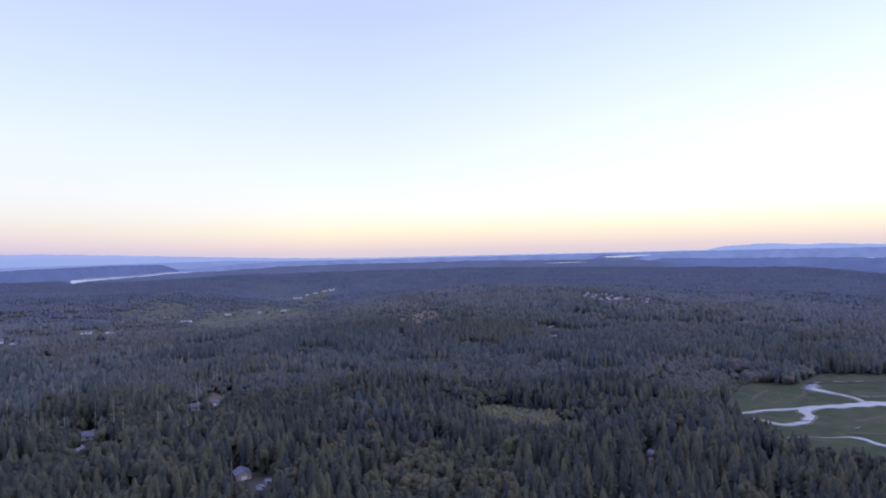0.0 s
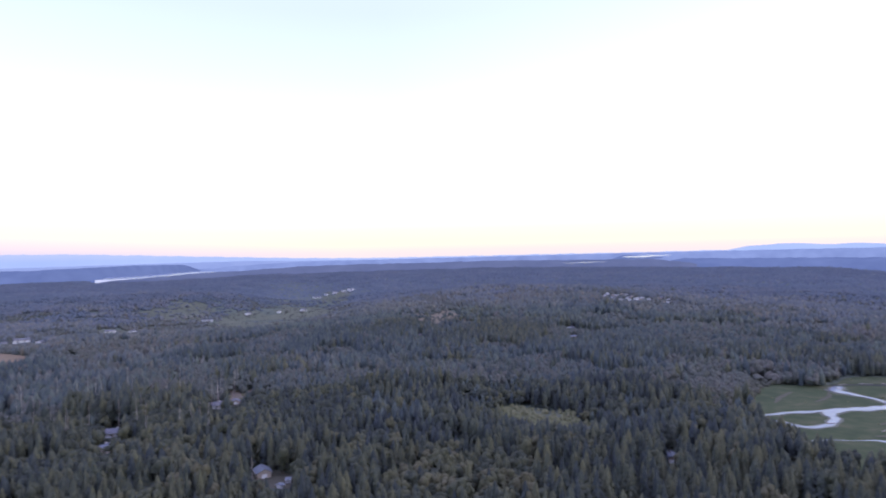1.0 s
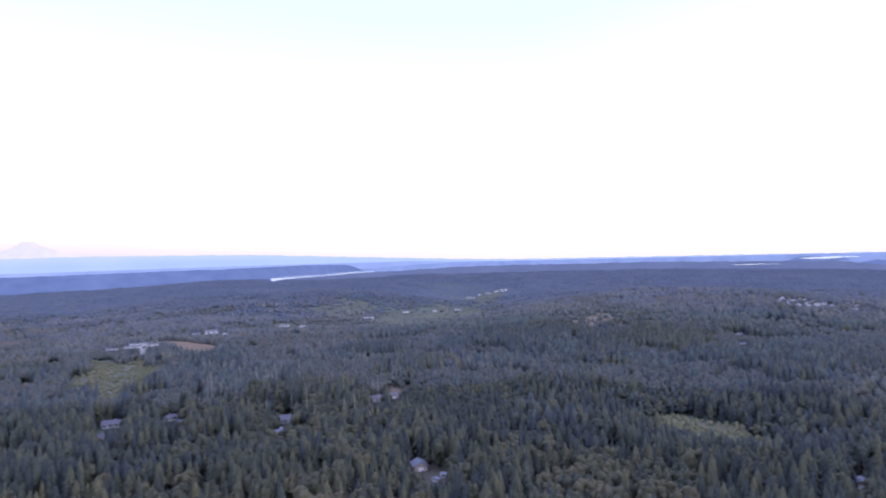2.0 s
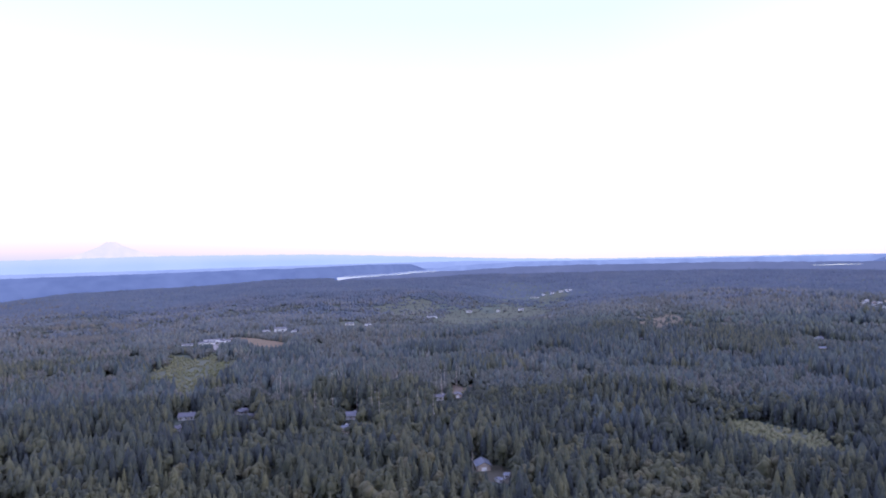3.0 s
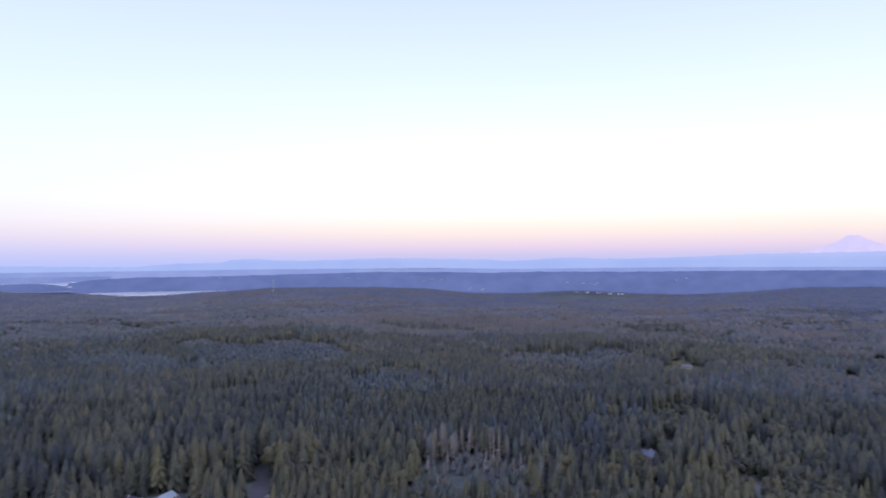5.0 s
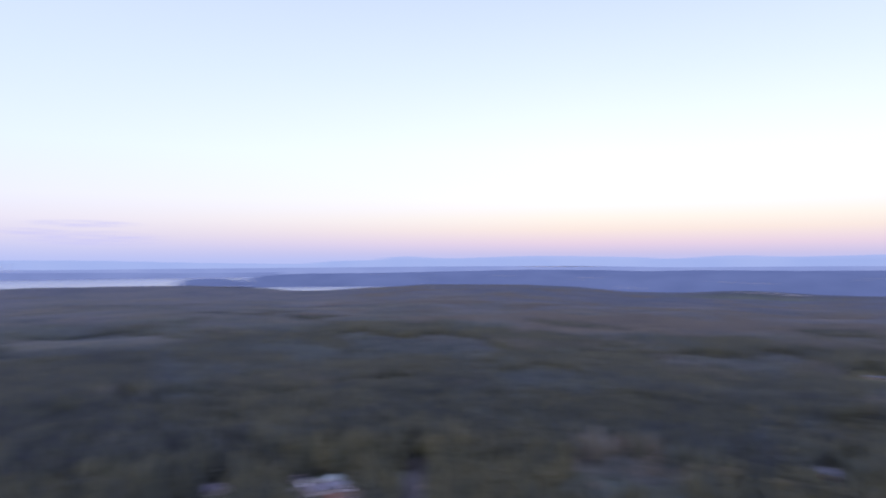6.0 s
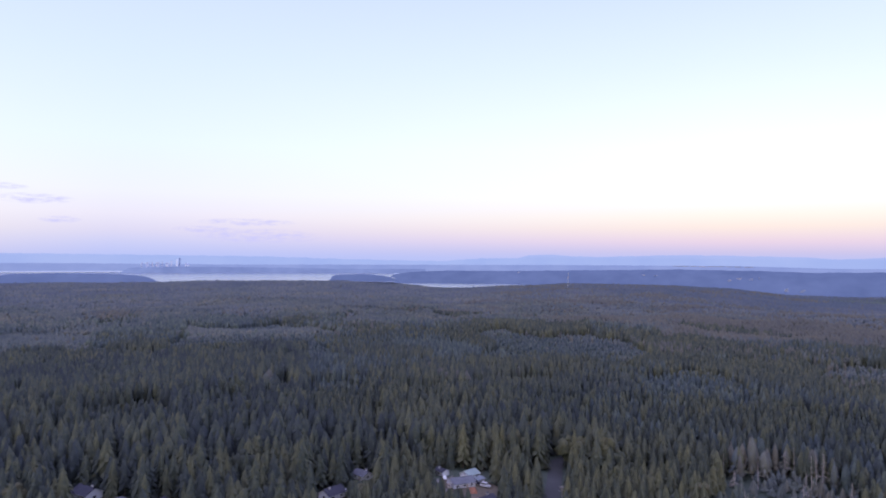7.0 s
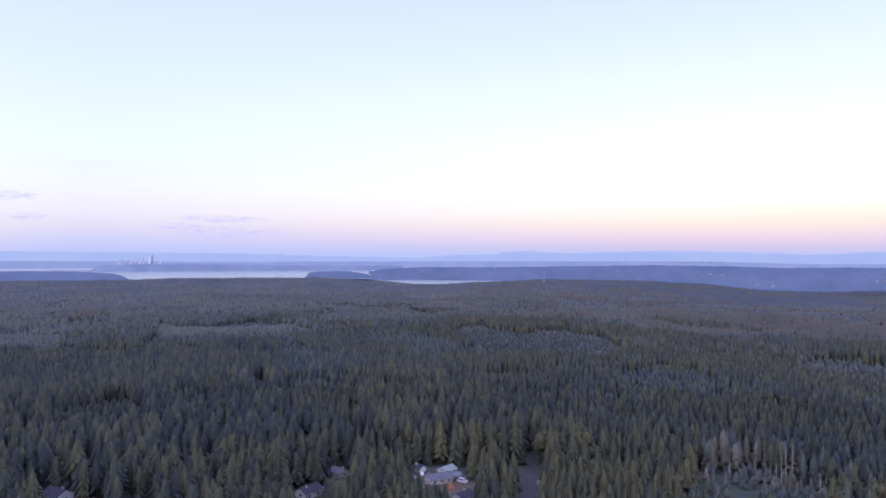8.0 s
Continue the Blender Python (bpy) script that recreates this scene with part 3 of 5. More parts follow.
# ---- buildings: plan (x, y), turn, size; all are built further down, here they keep the woods off ----
BUILDINGS = [  # x, y, turn, width, depth, wall height, roof pitch, style, label, category
    (-112, 357, 118, 9.6, 7.4, 3.2, 26, "barn", "small barn with a pale metal roof among firs", "barn"),
    (-95, 346, 10, 2.4, 3.0, 2.2, 18, "shed", "small white shed beside the barn", "shed"),
    (-97, 338, 60, 2.2, 3.4, 2.0, 12, "shed", "small white shed in the barn's clearing", "shed"),
    (-242, 443, 15, 13.0, 8.0, 3.0, 28, "white", "white house half hidden by tall firs", "house"),
    (-227, 406, 70, 9.0, 8.0, 3.0, 26, "metal", "house with a blue-grey metal roof under firs", "house"),
    (-199, 520, 20, 11.0, 7.0, 3.0, 26, "white", "white house beside the bare yard", "house"),
    (-188, 533, 110, 7.0, 6.0, 2.6, 22, "tan", "tan outbuilding beside the bare yard", "shed"),
    (-366, 408, 30, 12.0, 8.0, 3.0, 26, "white", "white house deep among the firs", "house"),
    (-335, 433, 80, 9.0, 6.0, 2.8, 22, "white", "low white house between the firs", "house"),
    (-316, 422, 10, 8.0, 6.0, 2.8, 22, "tan", "tan cabin between the firs", "house"),
    (-347, 376, 10, 7.0, 6.0, 2.8, 22, "white", "small white house between the firs", "house"),
    (114, 370, 75, 9.0, 6.0, 2.8, 24, "metal", "low house with a grey metal roof in the wood", "house"),
    (-369, 195, 40, 11.0, 8.0, 4.0, 28, "metal", "grey-roofed house hidden in the firs", "house"),
    (-648, 764, 38, 22.0, 9.0, 3.6, 14, "white", "long low white school hall beside a mown field", "school building"),
    (-672, 752, 44, 15.0, 8.0, 3.4, 16, "white", "white school wing with a grey roof", "school building"),
    (-630, 782, 36, 14.0, 8.0, 3.4, 16, "white", "white school annex beside the yard", "school building"),
    (-662, 792, 40, 24.0, 9.0, 4.4, 14, "white", "tall white school block behind the hall", "school building"),
    (-627, 915, 34, 20.0, 10.0, 5.4, 26, "white", "large white house with wings", "house"),
    (-596, 908, 100, 10.4, 7.4, 3.4, 24, "white", "white barn beside the large house", "barn"),
    (-648, 905, 40, 11.8, 6.7, 3.0, 22, "white", "white outbuilding near the large house", "barn"),
    (-567, 1039, 20, 14.8, 7.4, 3.8, 20, "white", "white farm building in the valley", "barn"),
    (-536, 1049, 80, 10.4, 6.7, 3.4, 22, "white", "small white farmhouse beside a grass plot", "house"),
    (-476, 1209, 5, 19.2, 6.7, 3.4, 14, "white", "long low white farm shed", "barn"),
    (-433, 1312, 40, 10.4, 6.7, 3.8, 24, "white", "white farmhouse on the valley floor", "house"),
    (-383, 1360, 90, 9.6, 5.9, 3.4, 24, "white", "white farmhouse by a pasture", "house"),
    (-341, 1394, 20, 11.1, 7.4, 4.2, 26, "white", "white house by the valley woods", "house"),
    (-57, 862, 30, 8.9, 5.9, 3.0, 22, "tan", "low house with a roof among trees", "house"),
    (144, 867, 20, 11.8, 6.7, 3.0, 20, "metal", "grey-roofed house on the wooded slope", "house"),
    (153, 944, 60, 10.4, 6.7, 3.0, 20, "white", "white house on the wooded slope", "house"),
    (-678, 409, 50, 10.4, 6.7, 3.0, 14, "metal", "pale grey shed roof among firs", "shed"),
    (-336, -131, 65, 8.5, 7.0, 2.7, 26, "grey", "small grey house half hidden behind firs", "house"),
    (-305, -135, -25, 10.5, 8.0, 2.9, 30, "dark", "white house with a dark shingle roof", "house"),
    (-340, -77, 127, 12.0, 9.5, 2.5, 20, "grey", "white house with a grey shingle roof", "house"),
    (-352, -75, 148, 8.0, 7.0, 3.0, 24, "green", "white garage with a pale green metal roof", "garage"),
    (-354, -91, 235, 6.0, 5.0, 2.4, 24, "dark", "small dark-roofed house beside the lane", "house"),
    (-346, -69, 148, 5.0, 4.5, 2.4, 14, "shed", "white open carport beside the garage", "shed"),
    (-316, -59, 148, 9.0, 7.0, 2.7, 26, "dark", "dark-roofed white house at the edge of the bare yard", "house"),
    (-272, -251, 75, 12.0, 9.0, 3.4, 28, "dark", "white house with a dark roof under the firs", "house"),
    (-266, -228, 20, 8.0, 5.0, 2.6, 18, "grey", "white outbuilding with a grey roof", "shed"),
    (-268, -204, 40, 9.0, 8.0, 3.0, 28, "dark", "house with a dark roof among the firs", "house"),
]
rng = random.Random(11)
for k in range(24):  # the hilltop settlement
    az = -11.9 - k * 0.2 - rng.uniform(0, 0.4) - (0.7 if k > 17 else 0)
    BUILDINGS.append((*polar(az, 1240 + rng.uniform(-35, 35)), rng.uniform(0, 90), rng.uniform(4, 8), rng.uniform(4, 6),
                      rng.uniform(3, 4.2), 26, "white" if k % 3 else "tan", "pale house in the hilltop settlement", "house"))
for k in range(11):  # the valley hamlet
    BUILDINGS.append((-425 + k * 9.5 + rng.uniform(-9, 9), 1925 + k * 7 + rng.uniform(-70, 70), rng.uniform(0, 90), rng.uniform(7, 11), 7, 4, 26, "white", "pale house in the valley hamlet", "house"))
for k in range(11):  # pale warehouses beyond the woods
    BUILDINGS.append((*polar(67.6 - k * 0.36 + rng.uniform(-0.3, 0.3), 3010 + rng.uniform(-40, 40)), rng.uniform(0, 90), rng.uniform(5, 11), rng.uniform(5, 9), 4, 10, "grey", "small pale building beyond the woods", "warehouse"))

# ---- woods ----
SPAN = (-46.0, 148.0)


def fir_crown(seed, rings, sides, boughs, base=0.12, slim=0.85, core=0.86, out=(0.9, 1.3)):
    """A fir of height 1 and crown radius 1: an uneven tapering body with separate boughs that stand out of it."""
    g = np.random.RandomState(seed)

    def reach(z):
        f = (z - base) / (1 - base)
        return min(1.0, 0.66 + f * 3.0) * (1 - f) ** slim + 0.02

    v, t = [(0, 0, 1.0)], []
    for k in range(rings):
        z = base + (1 - base) * (1 - (k + 1) / rings) ** 1.08
        for j in range(sides):
            a = 2 * np.pi * (j + 0.5 * (k % 2)) / sides + g.uniform(-0.15, 0.15)
            q = reach(z) * core * g.uniform(0.72, 1.15)
            v.append((np.cos(a) * q, np.sin(a) * q, z + g.uniform(-0.3, 0.3) * (1 - base) / rings * (0.3 if k == rings - 1 else 1)))
    t += [(0, 1 + j, 1 + (j + 1) % sides) for j in range(sides)]
    for k in range(rings - 1):
        a0, b0 = 1 + k * sides, 1 + (k + 1) * sides
        for j in range(sides):
            i, n = j, (j + 1) % sides
            t += [(a0 + i, b0 + i, a0 + n), (a0 + n, b0 + i, b0 + n)]
    for k in range(boughs):
        z = base + (1 - base) * 0.93 * ((k + g.uniform(0, 1)) / boughs) ** 0.9
        a, ln = k * 2.39996 + g.uniform(-0.4, 0.4), reach(z) * g.uniform(*out)
        c, s, w, dz = np.cos(a), np.sin(a), ln * g.uniform(0.15, 0.26), -0.17 * ln * g.uniform(0.4, 1.3)
        n = len(v)
        v += [(c * ln * 0.2, s * ln * 0.2, z + 0.045), (c * ln * 0.66 - s * w, s * ln * 0.66 + c * w, z + dz * 0.4), (c * ln, s * ln, z + dz), (c * ln * 0.66 + s * w, s * ln * 0.66 - c * w, z + dz * 0.4)]
        t += [(n, n + 2, n + 1), (n, n + 3, n + 2)]
    return np.array(v, float), np.array(t)


def leafy(seed, lobes, leaves, size=0.2):
    """A broadleaf crown of height 1 and radius 1: many tilted leaf clumps gathered in lobes."""
    g = np.random.RandomState(seed)
    v, t = [], []
    for k in range(lobes):
        a, q = 2 * np.pi * k / lobes + g.uniform(-0.4, 0.4), g.uniform(0.25, 0.6) * (k > 0)
        c = np.array([np.cos(a) * q, np.sin(a) * q, g.uniform(0.45, 0.68) if k else 0.74])
        rad = np.array([1, 1, 0.45]) * g.uniform(0.36, 0.52)
        for _ in range(leaves):
            d = g.normal(size=3)
            d /= np.linalg.norm(d)
            if d[2] < -0.5:
                d[2] *= -1
            p = c + d * rad * g.uniform(0.78, 1.08)
            d = d + 0.8 * g.normal(size=3)
            d /= np.linalg.norm(d)
            side = np.cross(d, g.normal(size=3))
            side /= np.linalg.norm(side) + 1e-9
            up = np.cross(d, side) + d * g.uniform(-0.3, 0.3)
            s = size * g.uniform(0.7, 1.3)
            zs = np.array([1, 1, 0.45])
            n = len(v)
            v += [p + side * s * zs, p + up * s * zs, p - side * s * zs, p - up * s * 0.8 * zs]
            t += [(n, n + 1, n + 2), (n, n + 2, n + 3)]
    return np.array(v, float), np.array(t)


def alder_crown(seed, lobes, rings, sides, leaves, size):
    """A broadleaf crown of height 1 and radius 1: billowing domes of leaves at several heights, with loose leaf clumps on them."""
    g = np.random.RandomState(seed)
    vs, ts, n = [], [], 0
    for k in range(lobes):
        a, q = 2.4 * k + g.uniform(-0.5, 0.5), (g.uniform(0.30, 0.70) if k else 0.1)
        wide = g.uniform(0.85, 1.15) * (0.95, 0.70, 0.64, 0.60, 0.55, 0.50, 0.48, 0.46, 0.44)[lobes - 1]
        top, low = (g.uniform(0.62, 0.95) if k else 1.0), 0.2
        low = low if k == 0 else top - g.uniform(0.20, 0.32)
        v, t = [(0, 0, 1.0)], []
        for i in range(rings):
            f = (i + 1) / rings
            z, reach = math.cos(f * 1.9), math.sin(min(f * 1.9, 1.75))
            for j in range(sides):
                b = 2 * np.pi * (j + 0.5 * (i % 2)) / sides + g.uniform(-0.2, 0.2)
                q2 = reach * g.uniform(0.70, 1.25)
                v.append((math.cos(b) * q2, math.sin(b) * q2, z + g.uniform(-0.18, 0.18)))
        t += [(0, 1 + j, 1 + (j + 1) % sides) for j in range(sides)]
        for i in range(rings - 1):
            a0, b0 = 1 + i * sides, 1 + (i + 1) * sides
            for j in range(sides):
                m = (j + 1) % sides
                t += [(a0 + j, b0 + j, a0 + m), (a0 + m, b0 + j, b0 + m)]
        v = np.array(v) * np.array([wide, wide * g.uniform(0.85, 1.15), (top - low) / 1.33])
        v[:, 2] += top - (top - low) / 1.33
        v[:, :2] += (math.cos(a) * q, math.sin(a) * q)
        vs.append(v)
        ts.append(np.array(t) + n)
        n += len(v)
    if leaves:
        v, t = leafy(seed, 6, leaves, size)
        vs.append(v)
        ts.append(t + n)
    return np.vstack(vs), np.vstack(ts)


def stem(n=4, r=1.0, top=0.3):
    a = np.arange(n) * 2 * np.pi / n
    v = np.vstack([np.stack([np.cos(a) * r, np.sin(a) * r, 0 * a], 1), np.stack([np.cos(a) * r * top, np.sin(a) * r * top, 0 * a + 1], 1)])
    t = [(j, (j + 1) % n, n + j) for j in range(n)] + [((j + 1) % n, n + (j + 1) % n, n + j) for j in range(n)]
    return v, np.array(t)


def scatter(r0, r1, step, seed, span=SPAN, outside=False):
    """Jittered places of trees between two distances, with the open ground left free."""
    g = np.random.RandomState(seed)
    k = int(2 * r1 / step) + 2
    i, j = np.meshgrid(np.arange(k), np.arange(int(k * 1.1547)), indexing="ij")
    x = (i + 0.5 * (j % 2)) * step - r1 + g.uniform(-0.38, 0.38, i.shape) * step
    y = j * step * 0.866 - r1 + g.uniform(-0.38, 0.38, i.shape) * step
    x, y = x.ravel(), y.ravel()
    r, az = np.hypot(x, y), np.degrees(np.arctan2(-x, y))
    keep = (r >= r0) & (r < r1) & (((az > span[0]) & (az < span[1])) != outside)
    x, y = x[keep], y[keep]
    keep, r2 = np.ones(len(x), bool), np.hypot(x, y)
    ragged = 0.5 + 0.5 * np.sin(x / 8.3 + 2 * np.sin(y / 13.7)) * np.cos(y / 7.1 - x / 19)
    for k, outline in enumerate(CLEAR):
        far = k in PASTURES
        wob = 9.0 if far else 3.5 if k == 0 else 0.0
        keep &= ~inside(x + wob * np.sin(y / 11), y + 1.5 * wob * np.sin(x / 9 + 1), outline) | (far & (ragged > 0.80)) | ((k == 0) & (ragged > 0.93) & (r2 < 430))
    return x[keep], y[keep]


def chance(i, j, k):
    """A fixed number from 0 to 1 for each cell of a grid."""
    q = np.sin(i * 127.1 + j * 311.7 + k * 74.7) * 43758.5453
    return q - np.floor(q)


def patchwork(x, y, size, k):
    """Stands of trees with bent borders: three numbers from 0 to 1 for the stand that each place belongs to."""
    wx = x + 0.20 * size * np.sin(y / size * 2.3 + k) + 0.07 * size * np.sin(y / size * 7.1 + x / size * 3)
    wy = y + 0.20 * size * np.sin(x / size * 2.1 + 2 * k) + 0.07 * size * np.sin(x / size * 6.7 - y / size * 2)
    ci, cj = np.floor(wx / size), np.floor(wy / size)
    best, bi, bj = np.full(np.shape(x), 1e9), ci * 0, cj * 0
    for di in (-1, 0, 1):
        for dj in (-1, 0, 1):
            i, j = ci + di, cj + dj
            d = np.hypot((i + 0.1 + 0.8 * chance(i, j, k)) * size - wx, (j + 0.1 + 0.8 * chance(i, j, k + 1)) * size - wy)
            near = d < best
            best, bi, bj = np.where(near, d, best), np.where(near, i, bi), np.where(near, j, bj)
    return chance(bi, bj, k + 2), chance(bi, bj, k + 3), chance(bi, bj, k + 4)


PLANTED = [  # blocks of one age: bearing, half width in degrees, from, to, height, bent by
    (94.0, 6.5, 720, 985, 9.5, 26), (120.5, 6.0, 800, 1190, 9.0, 34), (136.5, 4.5, 900, 1240, 9.5, 30), (83.5, 4.0, 560, 690, 11.0, 20), (108.5, 4.0, 1230, 1500, 9.0, 30),
    (69.0, 5.0, 640, 860, 10.0, 30), (113.0, 2.6, 520, 590, 11.0, 12), (77.5, 4.8, 322, 398, 5.6, 8), (130.5, 3.0, 470, 540, 12.0, 12),
    (94.5, 7.6, 985, 1080, 26.0, 26), (121.0, 7.2, 1190, 1310, 26.0, 34), (125.2, 2.6, 600, 690, 24.0, 16), (98.5, 4.4, 655, 716, 23.0, 10), (110.0, 4.0, 700, 790, 24.0, 18), (72.0, 6.0, 870, 960, 25.0, 28),
    (4.0, 11.0, 760, 900, 23.0, 40), (-15.0, 7.0, 640, 760, 23.0, 34),
]


def woods_plan(x, y):
    """Height of the stand, share of broadleaf trees, unevenness, shift of tone and share of gaps at each place."""
    r, az = np.hypot(x, y), np.degrees(np.arctan2(-x, y))
    a1, a2, a3 = patchwork(x, y, 66.0, 3)
    b1, b2, b3 = patchwork(x, y, 128.0, 11)
    mixed = az + 7 * np.sin(r / 120 + 1) < 60
    # mixed woods of many owners in the south
    leafy_stand, conifer_stand = a1 < 0.36, a1 > 0.70
    h = np.where(leafy_stand, 14.5, np.where(conifer_stand, 21.5, 18.0)) + 4.5 * (a2 - 0.5)
    leaf = np.where(leafy_stand, 0.74, np.where(conifer_stand, 0.07, 0.34))
    uneven = np.where(leafy_stand, 0.14, np.where(conifer_stand, 0.13, 0.20))
    shift = 0.10 * (a3 - 0.5) + np.where(conifer_stand, -0.07, np.where(leafy_stand, 0.02, 0.0))
    gaps = np.where(conifer_stand, 0.05, 0.16)
    # planted fir blocks in the east and north
    old = b1 > 0.72
    ph = np.where(old, 22.5, 17.5) + 5.0 * (b2 - 0.5)
    h = np.where(mixed, h, ph)
    leaf = np.where(mixed, leaf, np.where(old, 0.05, 0.015))
    uneven = np.where(mixed, uneven, np.where(old, 0.16, 0.09))
    shift = np.where(mixed, shift, 0.18 * (b3 - 0.5) - 0.05 * old)
    gaps = np.where(mixed, gaps, np.where(old, 0.12, 0.045))
    for c, half, r0, r1, tall, bend in PLANTED:
        edge = bend * np.sin(az * 0.9 + c) + 0.4 * bend * np.sin(az * 2.7 + r0)
        inner = (np.abs(az - c + 0.8 * np.sin(r / 31 + c)) < half) & (r > r0 + edge) & (r < r1 + edge)
        h, uneven, gaps = np.where(inner, tall, h), np.where(inner, 0.10, uneven), np.where(inner, 0.03, gaps)
        shift = np.where(inner, -0.06 if tall > 20 else 0.05 if r0 > 600 else 0.03, shift)
        leaf = np.where(inner, np.minimum(leaf, 0.1), leaf)
    belt = (az < 26) & (az > -18) & (r > 545 + 25 * np.sin(az / 3)) & (r < 650 + 40 * np.sin(az / 4 + 1))
    leaf, h = np.where(belt, 0.6, leaf), np.where(belt, 14.0, h)
    rim = (az < -17) & (r > 560) & (r < 690)
    leaf, h, uneven = np.where(rim, 0.62, leaf), np.where(rim, 15.0 + 4 * a2, h), np.where(rim, 0.22, uneven)
    h = h + 1.6 * np.sin(x / 41 + 1.2 * np.sin(y / 57)) * np.cos(y / 37)
    close = ~mixed & (r < 430)  # the near woods round the houses are older and mixed
    uneven, leaf, h = np.where(close, uneven + 0.07, uneven), np.where(close, leaf + 0.05, leaf), np.where(close, h + 1.5 * (b3 - 0.4), h)
    bushes = (np.abs(az - 76) < 8 + 2 * np.sin(r / 17)) & (r < 330 + 12 * np.sin(az * 0.8))
    h, leaf = np.where(bushes, 9.0, h), np.where(bushes, 0.55, leaf)
    leaf = np.where(r < 460, (0.5 - 0.1 * (az < 22)) * leaf, leaf)
    dark = (az < 1 + 5 * np.sin(r / 23)) & (r < 396 + 14 * np.sin(az / 2)) | (az > 124) & (r < 420)  # tall dark firs towards the marsh and in the north
    h, leaf, shift = np.where(dark, 20.0, h), np.where(dark, 0.5 * leaf, leaf), np.where(dark, -0.1, shift)
    mouth = (az > 9) & (az < 38) & (r > 395) & (r < 600)  # light mixed wood at the valley's mouth
    leaf, shift = np.where(mouth, np.minimum(leaf + 0.26, 0.8), leaf), np.where(mouth, shift - 0.05, shift)
    shift = np.where((az > 66) & (az < 88 + 2 * np.sin(r / 23)) & (r < 470), shift + 0.09, shift)  # paler young firs beside the dead wood
    north = (az > 116) & (r < 900)
    h, uneven, gaps, leaf = np.where(north, h + 2.0, h), np.where(north, uneven + 0.08, uneven), np.where(north, gaps + 0.07, gaps), np.where(north, 0.5 * leaf, leaf)
    shift = np.where(north & (r > 340), -0.14, shift)
    copse = (np.abs(az + 0.5 + 2 * np.sin(r / 19)) < 6.5) & (r < 362 + 10 * np.sin(az * 1.3)) & (r > 285)  # patch of alders, placed to fit the camera's view
    h, leaf, uneven, shift = np.where(copse, 15.0, h), np.where(copse, 0.72, leaf), np.where(copse, 0.2, uneven), np.where(copse, 0.0, shift)
    shore = np.clip((-23 - az) / 3, 0, 1) * np.clip((az + 40) / 4, 0, 1) * np.clip((r - 345) / 40, 0, 1) * np.clip((480 - r) / 20, 0, 1)
    glade = np.exp(-((az + 6.4) / 6) ** 2) * np.exp(-((r - 462) / 55) ** 2)
    reeds = inside(x, y, REEDS) * np.clip(0.80 - 0.45 * np.clip((r - 570) / 60, 0, 1), 0, 0.8)
    valley = np.exp(-((x * math.cos(radians(14)) + y * math.sin(radians(14))) / 150) ** 2) * np.clip((r - 1000) / 200, 0, 1) * np.clip((2500 - r) / 300, 0, 1)
    # trees shrink with distance from the camera to fit its view
    view_shrink = 1 - 0.26 * np.clip((r - 560) / 300, 0, 1) * np.clip((az - 5) / 30, 0.75, 1)
    for faz, fr, across, *_rest in FIELDS:
        if fr > 900:  # trees lowered round the valley pastures so that these show to the camera
            fx, fy = polar(faz, fr - 0.05 * fr)
            h = h * (1 - 0.55 * np.exp(-((x - fx) ** 2 + (y - fy) ** 2) / (2.2 * across) ** 2))
    view_shrink = view_shrink * (1 - 0.18 * np.clip((r - 800) / 300, 0, 1) - 0.28 * np.clip((r - 1200) / 400, 0, 1))
    h = h * view_shrink * (1 - 0.55 * glade - 0.3 * shore) * (1 - reeds) * (1 - 0.5 * valley)
    leaf = np.clip(leaf + 0.5 * valley + inside(x, y, REEDS), 0, 0.95)
    return h, leaf, uneven, shift, gaps


def stand(x, y):
    return woods_plan(x, y)[0]


def open_view(x, y, h):
    """Trees between the camera and a building are kept low so that it shows in the camera's view."""
    r, az = np.hypot(x, y), np.degrees(np.arctan2(-x, y))
    for bx, by, _, w, d, wall, *_rest in BUILDINGS:
        br, baz = math.hypot(bx, by), math.degrees(math.atan2(-bx, by))
        gap = br - r
        near = (np.abs(np.radians(az - baz)) * br < max(w, d) * (0.62 if 340 < br < 376 and bx < -90 or br < 372 and bx < -250 else 0.9 if br > 1200 else 0.46) + (2.5 if 340 < br < 376 and bx < -90 or br < 372 and bx < -250 else 3.0 if 900 < br < 1200 or 540 < br < 580 else 0.0)) & (gap > -9) & (gap < 30 * br / EYE)
        if br > 600:
            sight = EYE + (float(ground_z(bx, by)) + 2.2 - EYE) * r / br
            h = np.where(near, np.minimum(h, np.maximum(0, sight - ground_z(x, y))), h)
        else:
            h = np.where(near, np.minimum(h, np.maximum(0, gap - max(w, d) * 0.4) * EYE / br + 1.0), h)
    return h


